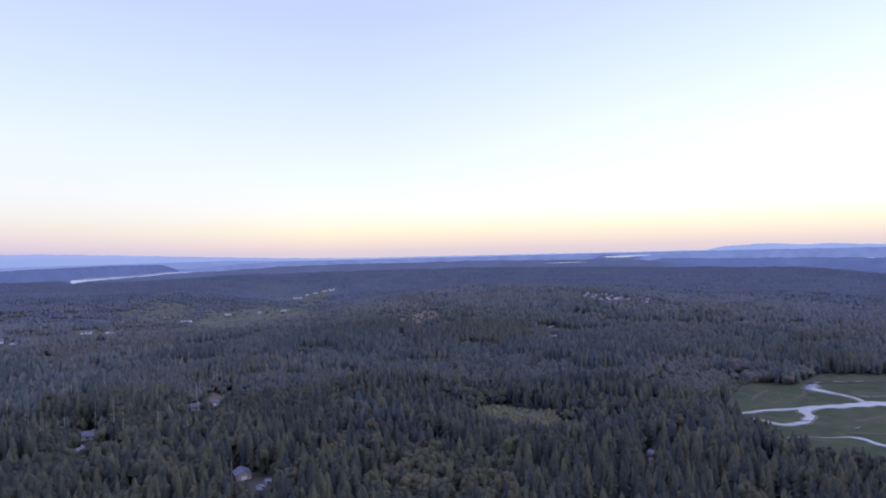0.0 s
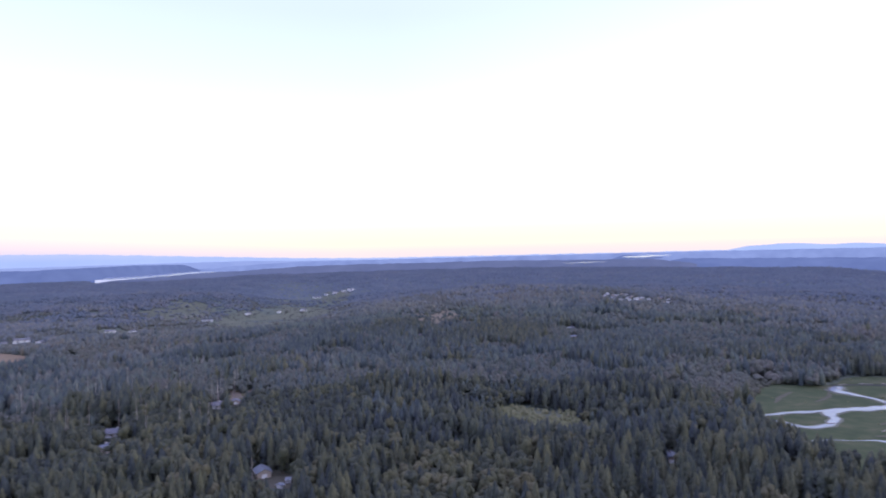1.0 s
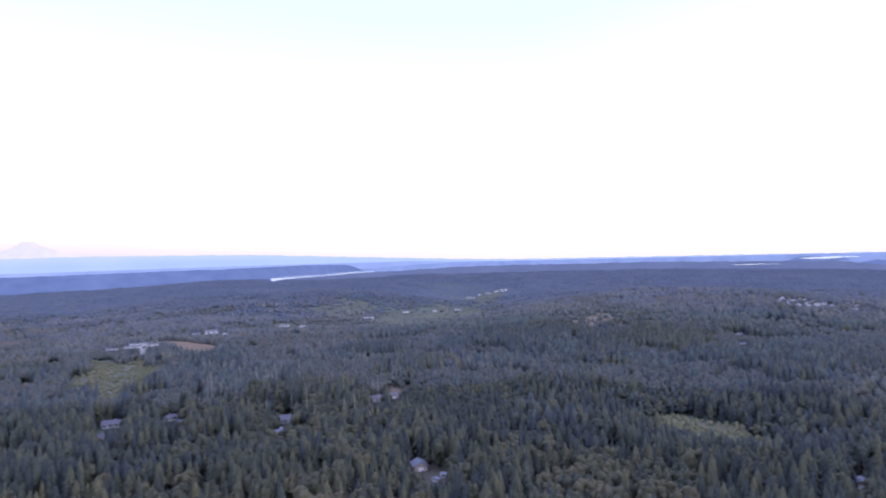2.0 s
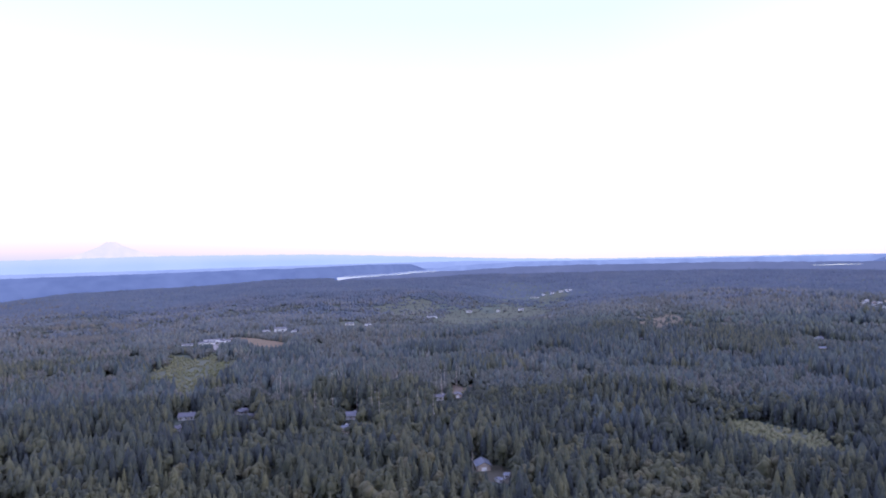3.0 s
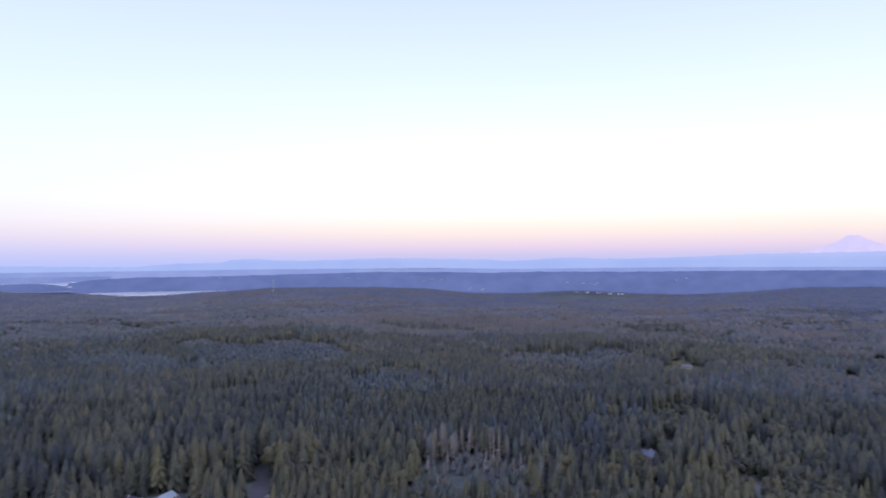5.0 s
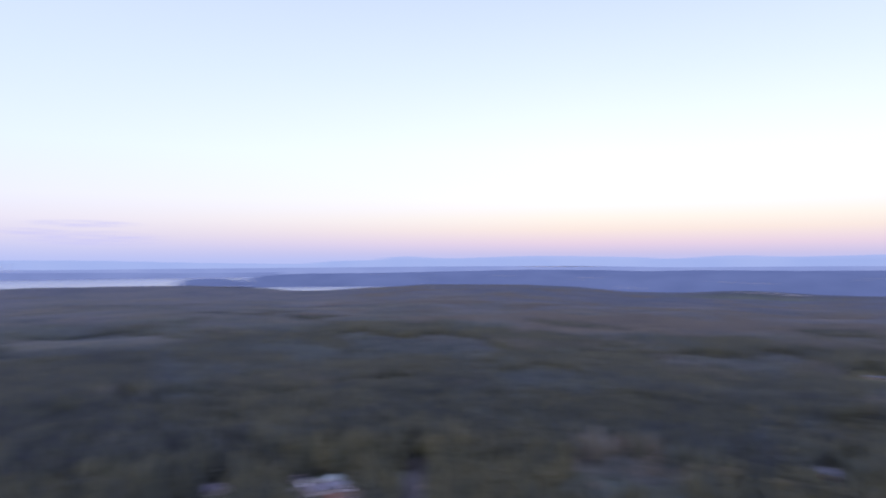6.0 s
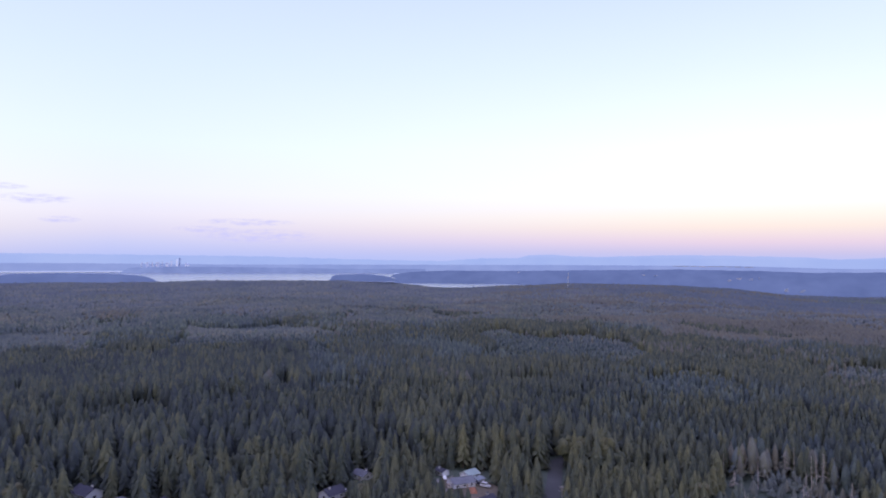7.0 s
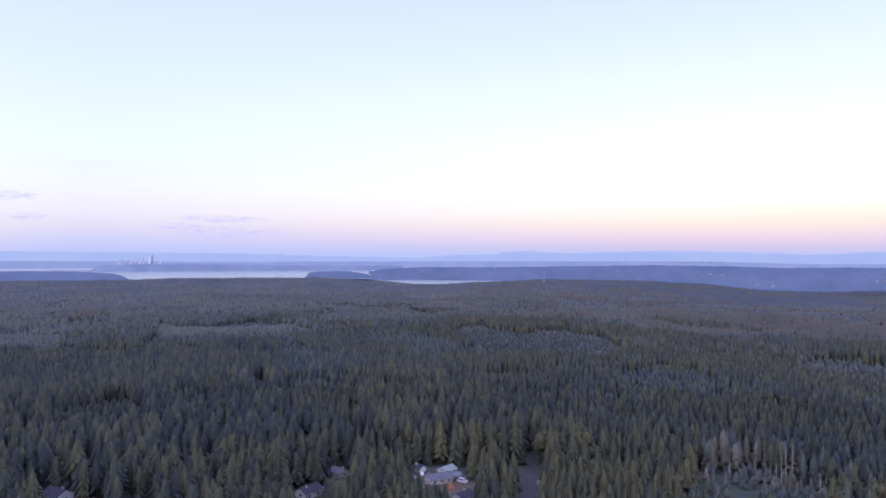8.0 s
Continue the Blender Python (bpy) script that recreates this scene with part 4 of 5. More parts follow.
def grow(name, x, y, h, spread, templates, mats, seed, label, category, trunk=None, bark=None):
    """One joined mesh of many trees, each a turned and scaled template."""
    g = np.random.RandomState(seed)
    z = ground_z(x, y) - 0.3
    pick = g.randint(0, len(templates), len(x))
    turn = g.uniform(0, 2 * np.pi, len(x))
    vs, ts, ms, tints, base = [], [], [], [], 0
    tint = g.uniform(-0.5, 0.5, len(x))
    jobs = [(k, tv, tt, 0) for k, (tv, tt) in enumerate(templates)]
    if trunk is not None:
        jobs += [(k, trunk[0], trunk[1], 1) for k in range(len(templates))]
    for k, tv, tt, slot in jobs:
        sel = np.nonzero(pick == k)[0]
        if not len(sel):
            continue
        c, s = np.cos(turn[sel])[:, None], np.sin(turn[sel])[:, None]
        wide = spread[sel][:, None] if slot == 0 else (h[sel] * 0.011)[:, None]
        tall = h[sel][:, None] * (1.0 if slot == 0 else 0.9)
        px = x[sel][:, None] + wide * (c * tv[:, 0] - s * tv[:, 1])
        py = y[sel][:, None] + wide * (s * tv[:, 0] + c * tv[:, 1])
        pz = z[sel][:, None] + tall * tv[:, 2]
        vs.append(np.stack([px, py, pz], -1).reshape(-1, 3))
        ts.append((tt[None] + (np.arange(len(sel)) * len(tv))[:, None, None]).reshape(-1, 3) + base)
        tints.append(np.repeat(tint[sel], len(tv)))
        ms.append(np.full(len(sel) * len(tt), slot, np.int32))
        base += len(sel) * len(tv)
    if not vs:
        return
    me = tri_mesh(name, np.concatenate(vs), np.concatenate(ts), mats)
    me.attributes.new("tree_tint", "FLOAT", "POINT").data.foreach_set("value", np.concatenate(tints).astype(np.float32))
    if bark:
        me.materials.append(bark)
        me.polygons.foreach_set("material_index", np.concatenate(ms))
    me.polygons.foreach_set("use_smooth", np.ones(len(me.polygons), bool))
    tagged(new(name, me), label, category, kind="stuff")


def haze_depth(x, y):
    """Step of blue haze painted into the trees' colours: little in the low woods close by, more on the far hills, most
    in the south.
    """
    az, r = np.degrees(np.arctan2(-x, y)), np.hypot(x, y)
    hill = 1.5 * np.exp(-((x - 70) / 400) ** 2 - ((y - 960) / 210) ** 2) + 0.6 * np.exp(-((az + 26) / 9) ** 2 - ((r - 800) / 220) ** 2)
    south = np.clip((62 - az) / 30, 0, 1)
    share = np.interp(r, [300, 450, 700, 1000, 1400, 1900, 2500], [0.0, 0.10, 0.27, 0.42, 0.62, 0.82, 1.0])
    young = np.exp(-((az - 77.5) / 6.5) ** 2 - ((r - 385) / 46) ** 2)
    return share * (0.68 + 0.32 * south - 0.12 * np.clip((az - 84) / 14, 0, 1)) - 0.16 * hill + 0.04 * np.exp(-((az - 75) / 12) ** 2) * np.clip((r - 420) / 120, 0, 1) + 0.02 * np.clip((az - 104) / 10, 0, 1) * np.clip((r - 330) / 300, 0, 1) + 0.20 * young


ZONES = [  # from, to, spacing, fir templates, broadleaf templates, trunk sides, widening
    (262, 385, 6.5, [fir_crown(k, 4, 6, 74, b, s, 0.70, (0.85, 1.25)) for k, b, s in ((1, 0.10, 0.74), (2, 0.22, 0.80), (3, 0.14, 0.58), (4, 0.3, 0.78), (5, 0.06, 0.70))], [alder_crown(k, 7, 3, 6, 26, 0.10) for k in (5, 6, 7)], 4, 1.24),
    (385, 570, 5.9, [fir_crown(k, 3, 4, 24, b, s, 0.80, (0.85, 1.25)) for k, b, s in ((11, 0.08, 0.68), (12, 0.2, 0.74), (13, 0.12, 0.54), (14, 0.26, 0.66))], [alder_crown(k, 5, 2, 6, 3, 0.15) for k in (15, 16, 17)], 3, 1.34),
    (570, 960, 5.3, [fir_crown(k, 2, 4, 2, b, s, 0.98) for k, b, s in ((21, 0.06, 0.60), (22, 0.16, 0.66), (23, 0.1, 0.48))], [alder_crown(k, 3, 2, 4, 0, 0.1) for k in (25, 26)], 0, 1.28),
    (960, 1300, 6.6, [fir_crown(k, 2, 4, 0, 0.05, s, 1.0) for k, s in ((31, 0.42), (32, 0.36), (33, 0.5))], [fir_crown(k, 2, 5, 0, 0.02, 0.26, 0.95) for k in (35, 36)], 0, 1.55),
    (1300, 1850, 8.3, [fir_crown(k, 2, 3, 0, 0.05, s, 1.05) for k, s in ((37, 0.42), (38, 0.36), (39, 0.46))], [fir_crown(k, 2, 4, 0, 0.02, 0.26, 0.95) for k in (46, 47)], 0, 2.1),
    (1850, 3040, 12.0, [fir_crown(k, 1, 5, 0, 0.03, 0.4, 1.05) for k in (41, 42, 43)], [fir_crown(k, 1, 6, 0, 0.03, 0.4, 1.1) for k in (45, 46)], 0, 3.4),
]


def plant(x, y, seed, widen):
    g = np.random.RandomState(seed)
    tall, share, uneven, shift, gaps = woods_plan(x, y)
    pocket = 0.5 + 0.28 * np.sin(x / 11.3 + 1.9 * np.sin(y / 17.1)) + 0.28 * np.cos(y / 9.7 + 1.6 * np.sin(x / 14.9))
    h = tall * (1 + uneven * g.uniform(-1.0, 0.75, len(x))) + (g.uniform(0, 1, len(x)) < 0.16 * uneven) * g.uniform(2, 6, len(x))
    h = open_view(x, y, h)
    ok = (h > 3.0) & (pocket > gaps)
    x, y, h, share, shift, uneven = x[ok], y[ok], h[ok], share[ok], shift[ok], uneven[ok]
    leaf = g.uniform(0, 1, len(x)) < share
    h = np.where(leaf, h * g.uniform(0.78, 0.95, len(x)), h)
    tone = np.clip(haze_depth(x, y) + shift + g.uniform(-0.05, 0.05, len(x)), 0, 0.999)
    old = np.sin(x / 75 + 1.4 * np.sin(y / 96)) * np.cos(y / 62 - 0.5) + 0.35 * np.sin(x / 33 - y / 61) + g.uniform(-0.6, 0.6, len(x))
    turn = np.degrees(np.arctan2(-x, y))
    warm = np.clip((turn - 44) / 8, 0, 1) * np.clip((104 - turn) / 8, 0, 1) * np.clip((np.hypot(x, y) - 520) / 150, 0, 1)
    cedar = ~leaf & (h > 8.5) & (tone < 0.44 + 0.3 * warm) & (old > 0.85 - 0.38 * (turn < 24) * (np.hypot(x, y) < 540) - 0.85 * warm - 0.5 * np.clip((turn - 24) / 8, 0, 1) * np.clip((62 - turn) / 8, 0, 1) * (np.hypot(x, y) < 520) - 0.7 * np.clip((turn - 40) / 25, 0, 1) + 0.6 * np.clip((turn - 106) / 12, 0, 1))
    spread = np.where(leaf, 1.7 + h * 0.13, 1.3 + h * 0.115) * g.uniform(0.8, 1.2, len(x)) * widen * (0.66 + 2.0 * uneven)
    return x, y, h, spread, leaf, cedar, tone


# one fir wood in rising steps of painted haze, picked by tone
FIR_HAZE_STEPS = [("fir_woods", FIR, "dense dark green fir woods"), ("grey_fir_woods", GREY_HAZE_FIR, "dense fir woods, grey-green partly from painted haze"), ("mixed_woods", HAZE_FIR_2, "dense fir woods with thin haze painted in"), ("hemlock_woods", HAZE_FIR_3, "fir woods softened by painted grey haze"),
             ("blue_fir_woods", HAZE_FIR_4, "conifer woods with bluish haze painted in"), ("silver_fir_woods", HAZE_FIR_5, "far hill woods with blue-grey haze painted in"), ("spruce_woods", HAZE_FIR_6, "farthest hill woods with thick blue haze painted in")]
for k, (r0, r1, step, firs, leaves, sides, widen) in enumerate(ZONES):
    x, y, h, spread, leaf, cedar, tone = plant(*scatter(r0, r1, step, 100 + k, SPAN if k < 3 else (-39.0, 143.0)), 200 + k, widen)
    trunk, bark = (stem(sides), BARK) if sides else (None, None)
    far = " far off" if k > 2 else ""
    kinds = [(name, ~leaf & ~cedar & ((tone * len(FIR_HAZE_STEPS)).astype(int) == i), firs, mat, label + far) for i, (name, mat, label) in enumerate(FIR_HAZE_STEPS)]
    # far cedars and alders take colours with haze painted in
    kinds += [("cedar_woods", cedar & (tone < 0.3), firs, CEDAR, "olive brown cedars among the firs" + far), ("red_cedar_woods", cedar & (tone >= 0.3), firs, HAZE_CEDAR, "brown-green cedars among the firs, muted by painted haze" + far),
              ("alder_woods", leaf & (tone < 0.3) & (k < 2), leaves, LEAF, "yellow-green alders and maples among the firs" + far), ("far_alder_woods", leaf & ((tone >= 0.3) | (k > 1)) & (tone < 0.66), leaves, HAZE_LEAF, "green alders among the firs, dulled by painted haze" + far),
              ("willow_woods", leaf & (tone >= 0.66), leaves, HAZE_FIR_5, "far alders with blue-grey haze painted in")]
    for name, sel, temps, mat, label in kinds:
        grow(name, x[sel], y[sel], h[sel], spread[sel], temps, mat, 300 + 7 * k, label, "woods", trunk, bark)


# scrub in the fields, on the marsh's edge and along the creek banks
def scrub(outline, share, mat, seed, tall, label, step=4.2):
    g = np.random.RandomState(seed)
    xs, ys = [p[0] for p in outline], [p[1] for p in outline]
    gx, gy = np.meshgrid(np.arange(min(xs), max(xs), step), np.arange(min(ys), max(ys), step))
    gx, gy = (gx + g.uniform(-0.45, 0.45, gx.shape) * step).ravel(), (gy + g.uniform(-0.45, 0.45, gy.shape) * step).ravel()
    ok = inside(gx, gy, outline) & (g.uniform(0, 1, gx.shape) < share * (0.4 + 1.2 * (np.sin(gx / 9 + seed) * np.cos(gy / 11) > -0.2)))
    gx, gy = gx[ok], gy[ok]
    for bx, by, *_rest in BUILDINGS:
        far = np.hypot(gx - bx, gy - by) > 11
        gx, gy = gx[far], gy[far]
    h = tall * g.uniform(0.45, 1.2, len(gx))
    grow("scrub", gx, gy, h, h * 0.55 + 0.5, [fir_crown(k, 2, 6, 5, 0.02, 0.4, 0.86) for k in (71, 72, 73)], mat, seed, label, "scrub")


for k, (az, r, across, along, mat, share, label) in enumerate(FIELDS):
    # scrub beyond 900 m takes the leaf colour with painted haze
    scrub(CLEAR[1 + k], share, HAZE_LEAF if r > 900 else SHRUB, 600 + k, 3.4 if share > 0.4 else 2.6, "low pale scrub growing in a field", 2.8 if r < 600 else 4.4 if r < 900 else 7.0)
scrub(REEDS, 0.9, WILLOW, 640, 4.2, "grey-brown willow scrub by the marsh", 3.0)
scrub(MARSH, 0.012, SHRUB, 641, 1.6, "small tufts on the marsh", 4.5)

# the last trees of the eastern skyline, haze painted into their colour
bx, by = scatter(3040, 3130, 13.0, 160, (30, 96))
grow("blue_fir_woods", bx, by, stand(bx, by), 5.0 + 0 * bx, ZONES[5][3], HAZE_FIR_4, 161, "conifer woods on the skyline with bluish haze painted in", "woods")

# woods under and behind the camera, where it never looks closely
bx, by = scatter(40, 232, 10.5, 150)
grow("fir_woods", bx, by, stand(bx, by), 1.7 + 0 * bx + 2.2, ZONES[2][3], FIR, 151, "dark green firs", "woods")
bx, by = scatter(60, 1500, 25.0, 152, SPAN, True)
grow("fir_woods", bx, by, stand(bx, by), 5.2 + 0 * bx, ZONES[3][3], FIR, 153, "dark green fir woods behind", "woods")


# ---- the distance: water, far ridges, mountains ----
def water_sheet(name, az0, az1, r0, r1, z, label, taper=0.0, hug=False):
    """A level sheet of water over a sector of the plan; taper narrows it towards its ends, hug keeps its near shore at r0."""
    a = np.linspace(az0, az1, 40)
    f = (a - az0) / (az1 - az0)
    narrow = 1 - taper * np.abs(2 * f - 1) ** 1.5 + 0.1 * taper * np.sin(f * 17)
    mid = (r0 + r1) / 2 + taper * (r1 - r0) * 0.25 * np.sin(f * 5 + 1)
    mid = np.where(hug, r0 + (r1 - r0) / 2 * narrow, mid)
    v = [(*polar(q, m + k * (r1 - r0) / 2 * w), z) for k in (-1, 0, 1) for q, m, w in zip(a, mid, narrow)]
    n = len(a)
    q = [(row * n + i, row * n + i + 1, (row + 1) * n + i + 1, (row + 1) * n + i) for row in range(2) for i in range(n - 1)]
    tagged(new(name, tri_mesh(name, v, q, WATER)), label, "water", kind="structure")


def ridge(name, skyline, r, depth, foot, mat, label, rough=0.0, step=0.2, seed=1, kind="structure"):
    """A long hill in the distance: skyline gives bearing and height in degrees over the eye's level at distance r."""
    az = np.arange(skyline[0][0], skyline[-1][0] + step / 2, step)
    el = np.interp(az, [s[0] for s in skyline], [s[1] for s in skyline])
    g = np.random.RandomState(seed)
    el = el + rough * (0.5 * np.sin(az * 2.3 + seed) + 0.3 * np.sin(az * 5.9 + 2 * seed) + 0.25 * np.sin(az * 13.1)) + rough * 0.5 * g.uniform(-1, 1, len(az))
    r = np.interp(az, [s[0] for s in skyline], [s[2] if len(s) > 2 else r for s in skyline])
    top = EYE + r * np.tan(np.radians(el))
    rows = []
    for off, lift in ((-depth, 0.0), (-depth * 0.8, 0.38), (-depth * 0.4, 0.8), (0.0, 1.0), (depth * 0.5, 0.6), (depth, 0.0)):
        x, y = polar(az, np.minimum(r + off * (1 + 0.12 * np.sin(az * 1.7 + off)), 4990))
        rows.append(np.stack([x, y, foot + (np.maximum(top, foot + 1) - foot) * lift], -1))
    n = len(az)
    v = np.concatenate(rows)
    q = [(k * n + i, k * n + i + 1, (k + 1) * n + i + 1, (k + 1) * n + i) for k in range(len(rows) - 1) for i in range(n - 1)]
    me = tri_mesh(name, v, q, mat)
    me.polygons.foreach_set("use_smooth", np.ones(len(me.polygons), bool))
    return tagged(new(name, me), label, "backdrop", kind=kind)


water_sheet("bay", 97.5, 110.5, 2960, 3400, -14, "narrow pale bay behind the wooded ridge")
water_sheet("sound", 108.7, 150, 2950, 4900, 9, "broad pale lilac water of the sound")
water_sheet("lake", 20.6, 29.0, 3160, 4640, 38, "long pale arm of water below a blue ridge", 0.4, True)
water_sheet("inlet", -17.6, -13.4, 3750, 4500, 64, "bright distant inlet between low hills", 0.95)
water_sheet("inlet", -12.4, -8.6, 3060, 3190, 54, "thin bright inlet behind the woods", 0.95)

ridge("backdrop", [(-19.5, -1.5), (-18, -1.25), (-16, -1.02), (-13, -1.0), (-8, -0.95), (-3, -0.86), (4, -0.9), (9, -0.86), (14, -0.92), (18, -1.1), (20.5, -1.22), (21.8, -1.5)], 3400, 180, -20, MID_BLUE, "wooded slopes to the south with blue haze painted in", 0.03, seed=13)
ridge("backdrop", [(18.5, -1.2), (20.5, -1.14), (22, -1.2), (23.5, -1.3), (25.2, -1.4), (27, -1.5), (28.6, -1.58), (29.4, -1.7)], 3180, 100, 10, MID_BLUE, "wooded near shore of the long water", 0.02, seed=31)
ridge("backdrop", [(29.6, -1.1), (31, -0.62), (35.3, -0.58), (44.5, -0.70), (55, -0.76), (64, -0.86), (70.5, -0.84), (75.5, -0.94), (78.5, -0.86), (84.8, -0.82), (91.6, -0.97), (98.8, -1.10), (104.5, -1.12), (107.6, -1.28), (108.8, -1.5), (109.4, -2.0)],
      3750, 230, -60, RIDGE_BLUE, "long wooded ridge with blue evening haze painted in", 0.02, seed=2)
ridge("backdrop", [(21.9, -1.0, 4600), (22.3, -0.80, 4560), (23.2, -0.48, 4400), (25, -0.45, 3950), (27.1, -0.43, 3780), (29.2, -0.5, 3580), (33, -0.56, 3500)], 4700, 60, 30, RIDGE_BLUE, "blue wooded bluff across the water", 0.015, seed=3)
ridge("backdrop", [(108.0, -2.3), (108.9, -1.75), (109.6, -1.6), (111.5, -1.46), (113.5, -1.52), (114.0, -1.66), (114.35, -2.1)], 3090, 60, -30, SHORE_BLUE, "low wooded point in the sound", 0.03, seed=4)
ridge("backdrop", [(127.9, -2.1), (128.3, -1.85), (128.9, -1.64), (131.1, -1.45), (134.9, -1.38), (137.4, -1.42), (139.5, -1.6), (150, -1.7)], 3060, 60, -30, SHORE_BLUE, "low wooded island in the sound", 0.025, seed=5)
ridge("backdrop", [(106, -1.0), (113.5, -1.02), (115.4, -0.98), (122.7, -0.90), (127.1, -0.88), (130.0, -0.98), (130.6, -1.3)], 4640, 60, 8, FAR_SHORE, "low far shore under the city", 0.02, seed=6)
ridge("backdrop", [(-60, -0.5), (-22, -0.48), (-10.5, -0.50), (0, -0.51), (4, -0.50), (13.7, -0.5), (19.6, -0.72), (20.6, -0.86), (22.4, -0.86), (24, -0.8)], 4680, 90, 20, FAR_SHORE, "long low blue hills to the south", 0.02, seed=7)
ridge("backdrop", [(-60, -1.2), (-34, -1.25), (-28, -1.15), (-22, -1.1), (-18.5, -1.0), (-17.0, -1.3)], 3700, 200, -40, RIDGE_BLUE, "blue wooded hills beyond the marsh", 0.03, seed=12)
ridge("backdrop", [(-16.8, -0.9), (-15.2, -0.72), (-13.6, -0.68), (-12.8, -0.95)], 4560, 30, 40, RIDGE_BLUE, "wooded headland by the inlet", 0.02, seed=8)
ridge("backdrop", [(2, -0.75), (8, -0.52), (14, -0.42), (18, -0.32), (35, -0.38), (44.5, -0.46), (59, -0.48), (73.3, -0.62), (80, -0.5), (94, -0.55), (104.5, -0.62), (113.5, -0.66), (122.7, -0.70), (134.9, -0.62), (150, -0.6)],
      4800, 80, 20, LOW_BLUE, "far flat lowland with pale blue haze painted in", 0.012, seed=9)
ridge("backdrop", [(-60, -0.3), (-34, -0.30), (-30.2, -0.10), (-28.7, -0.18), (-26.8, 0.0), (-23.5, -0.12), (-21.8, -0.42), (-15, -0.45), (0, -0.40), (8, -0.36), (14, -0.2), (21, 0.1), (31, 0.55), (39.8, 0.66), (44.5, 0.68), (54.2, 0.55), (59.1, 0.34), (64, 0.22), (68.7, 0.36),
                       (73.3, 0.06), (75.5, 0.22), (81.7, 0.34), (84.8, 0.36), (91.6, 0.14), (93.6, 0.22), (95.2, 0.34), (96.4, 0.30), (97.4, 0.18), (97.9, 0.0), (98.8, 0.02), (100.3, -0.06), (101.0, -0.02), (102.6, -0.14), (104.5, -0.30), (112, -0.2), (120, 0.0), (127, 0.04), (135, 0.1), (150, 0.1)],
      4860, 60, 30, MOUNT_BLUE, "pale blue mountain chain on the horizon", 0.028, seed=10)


def snow_peak():
    """The broad volcano: a worn cone with ribs and a notched summit, flattened along the camera's view."""
    bm = bmesh.new()
    rings, n = 9, 48
    cx, cy = polar(47.2, 4945)
    rows = []
    for k in range(rings + 1):
        f = k / rings
        row = []
        for j in range(n):
            a = 2 * math.pi * j / n
            rib = 1 + 0.10 * math.sin(5 * a + 1) + 0.06 * math.sin(11 * a + 3 * f)
            rad = 510 * (f ** 1.3) * rib + 30 * rib
            z = EYE + 4945 * math.tan(radians(1.84)) - 175 * f ** 0.95 + (4 * math.sin(3 * a) if k == 0 else 3 * math.sin(7 * a + k))
            row.append(bm.verts.new((cx + rad * math.cos(a) * math.cos(radians(47.2)) - 0.05 * rad * math.sin(a) * math.sin(radians(47.2)),
                                     cy + rad * math.cos(a) * math.sin(radians(47.2)) + 0.05 * rad * math.sin(a) * math.cos(radians(47.2)), z)))
        rows.append(row)
    bm.faces.new(rows[0])
    for a, b in zip(rows, rows[1:]):
        for j in range(n):
            bm.faces.new((a[j], b[j], b[(j + 1) % n], a[(j + 1) % n]))
    tagged(new("backdrop", bm_mesh("snow_peak", bm, SNOW_PINK)), "snowy volcano with pink dusk light painted into its glow", "mountain", kind="structure")


snow_peak()


# ---- houses ----
STYLES = {"white": (WHITE, GREY_ROOF), "tan": (TAN, GREY_ROOF), "grey": (WHITE, GREY_ROOF), "dark": (WHITE, DARK_ROOF), "metal": (TAN, DARK_METAL), "green": (WHITE, GREEN_ROOF), "barn": (TAN, METAL_ROOF), "shed": (WHITE, METAL_ROOF)}


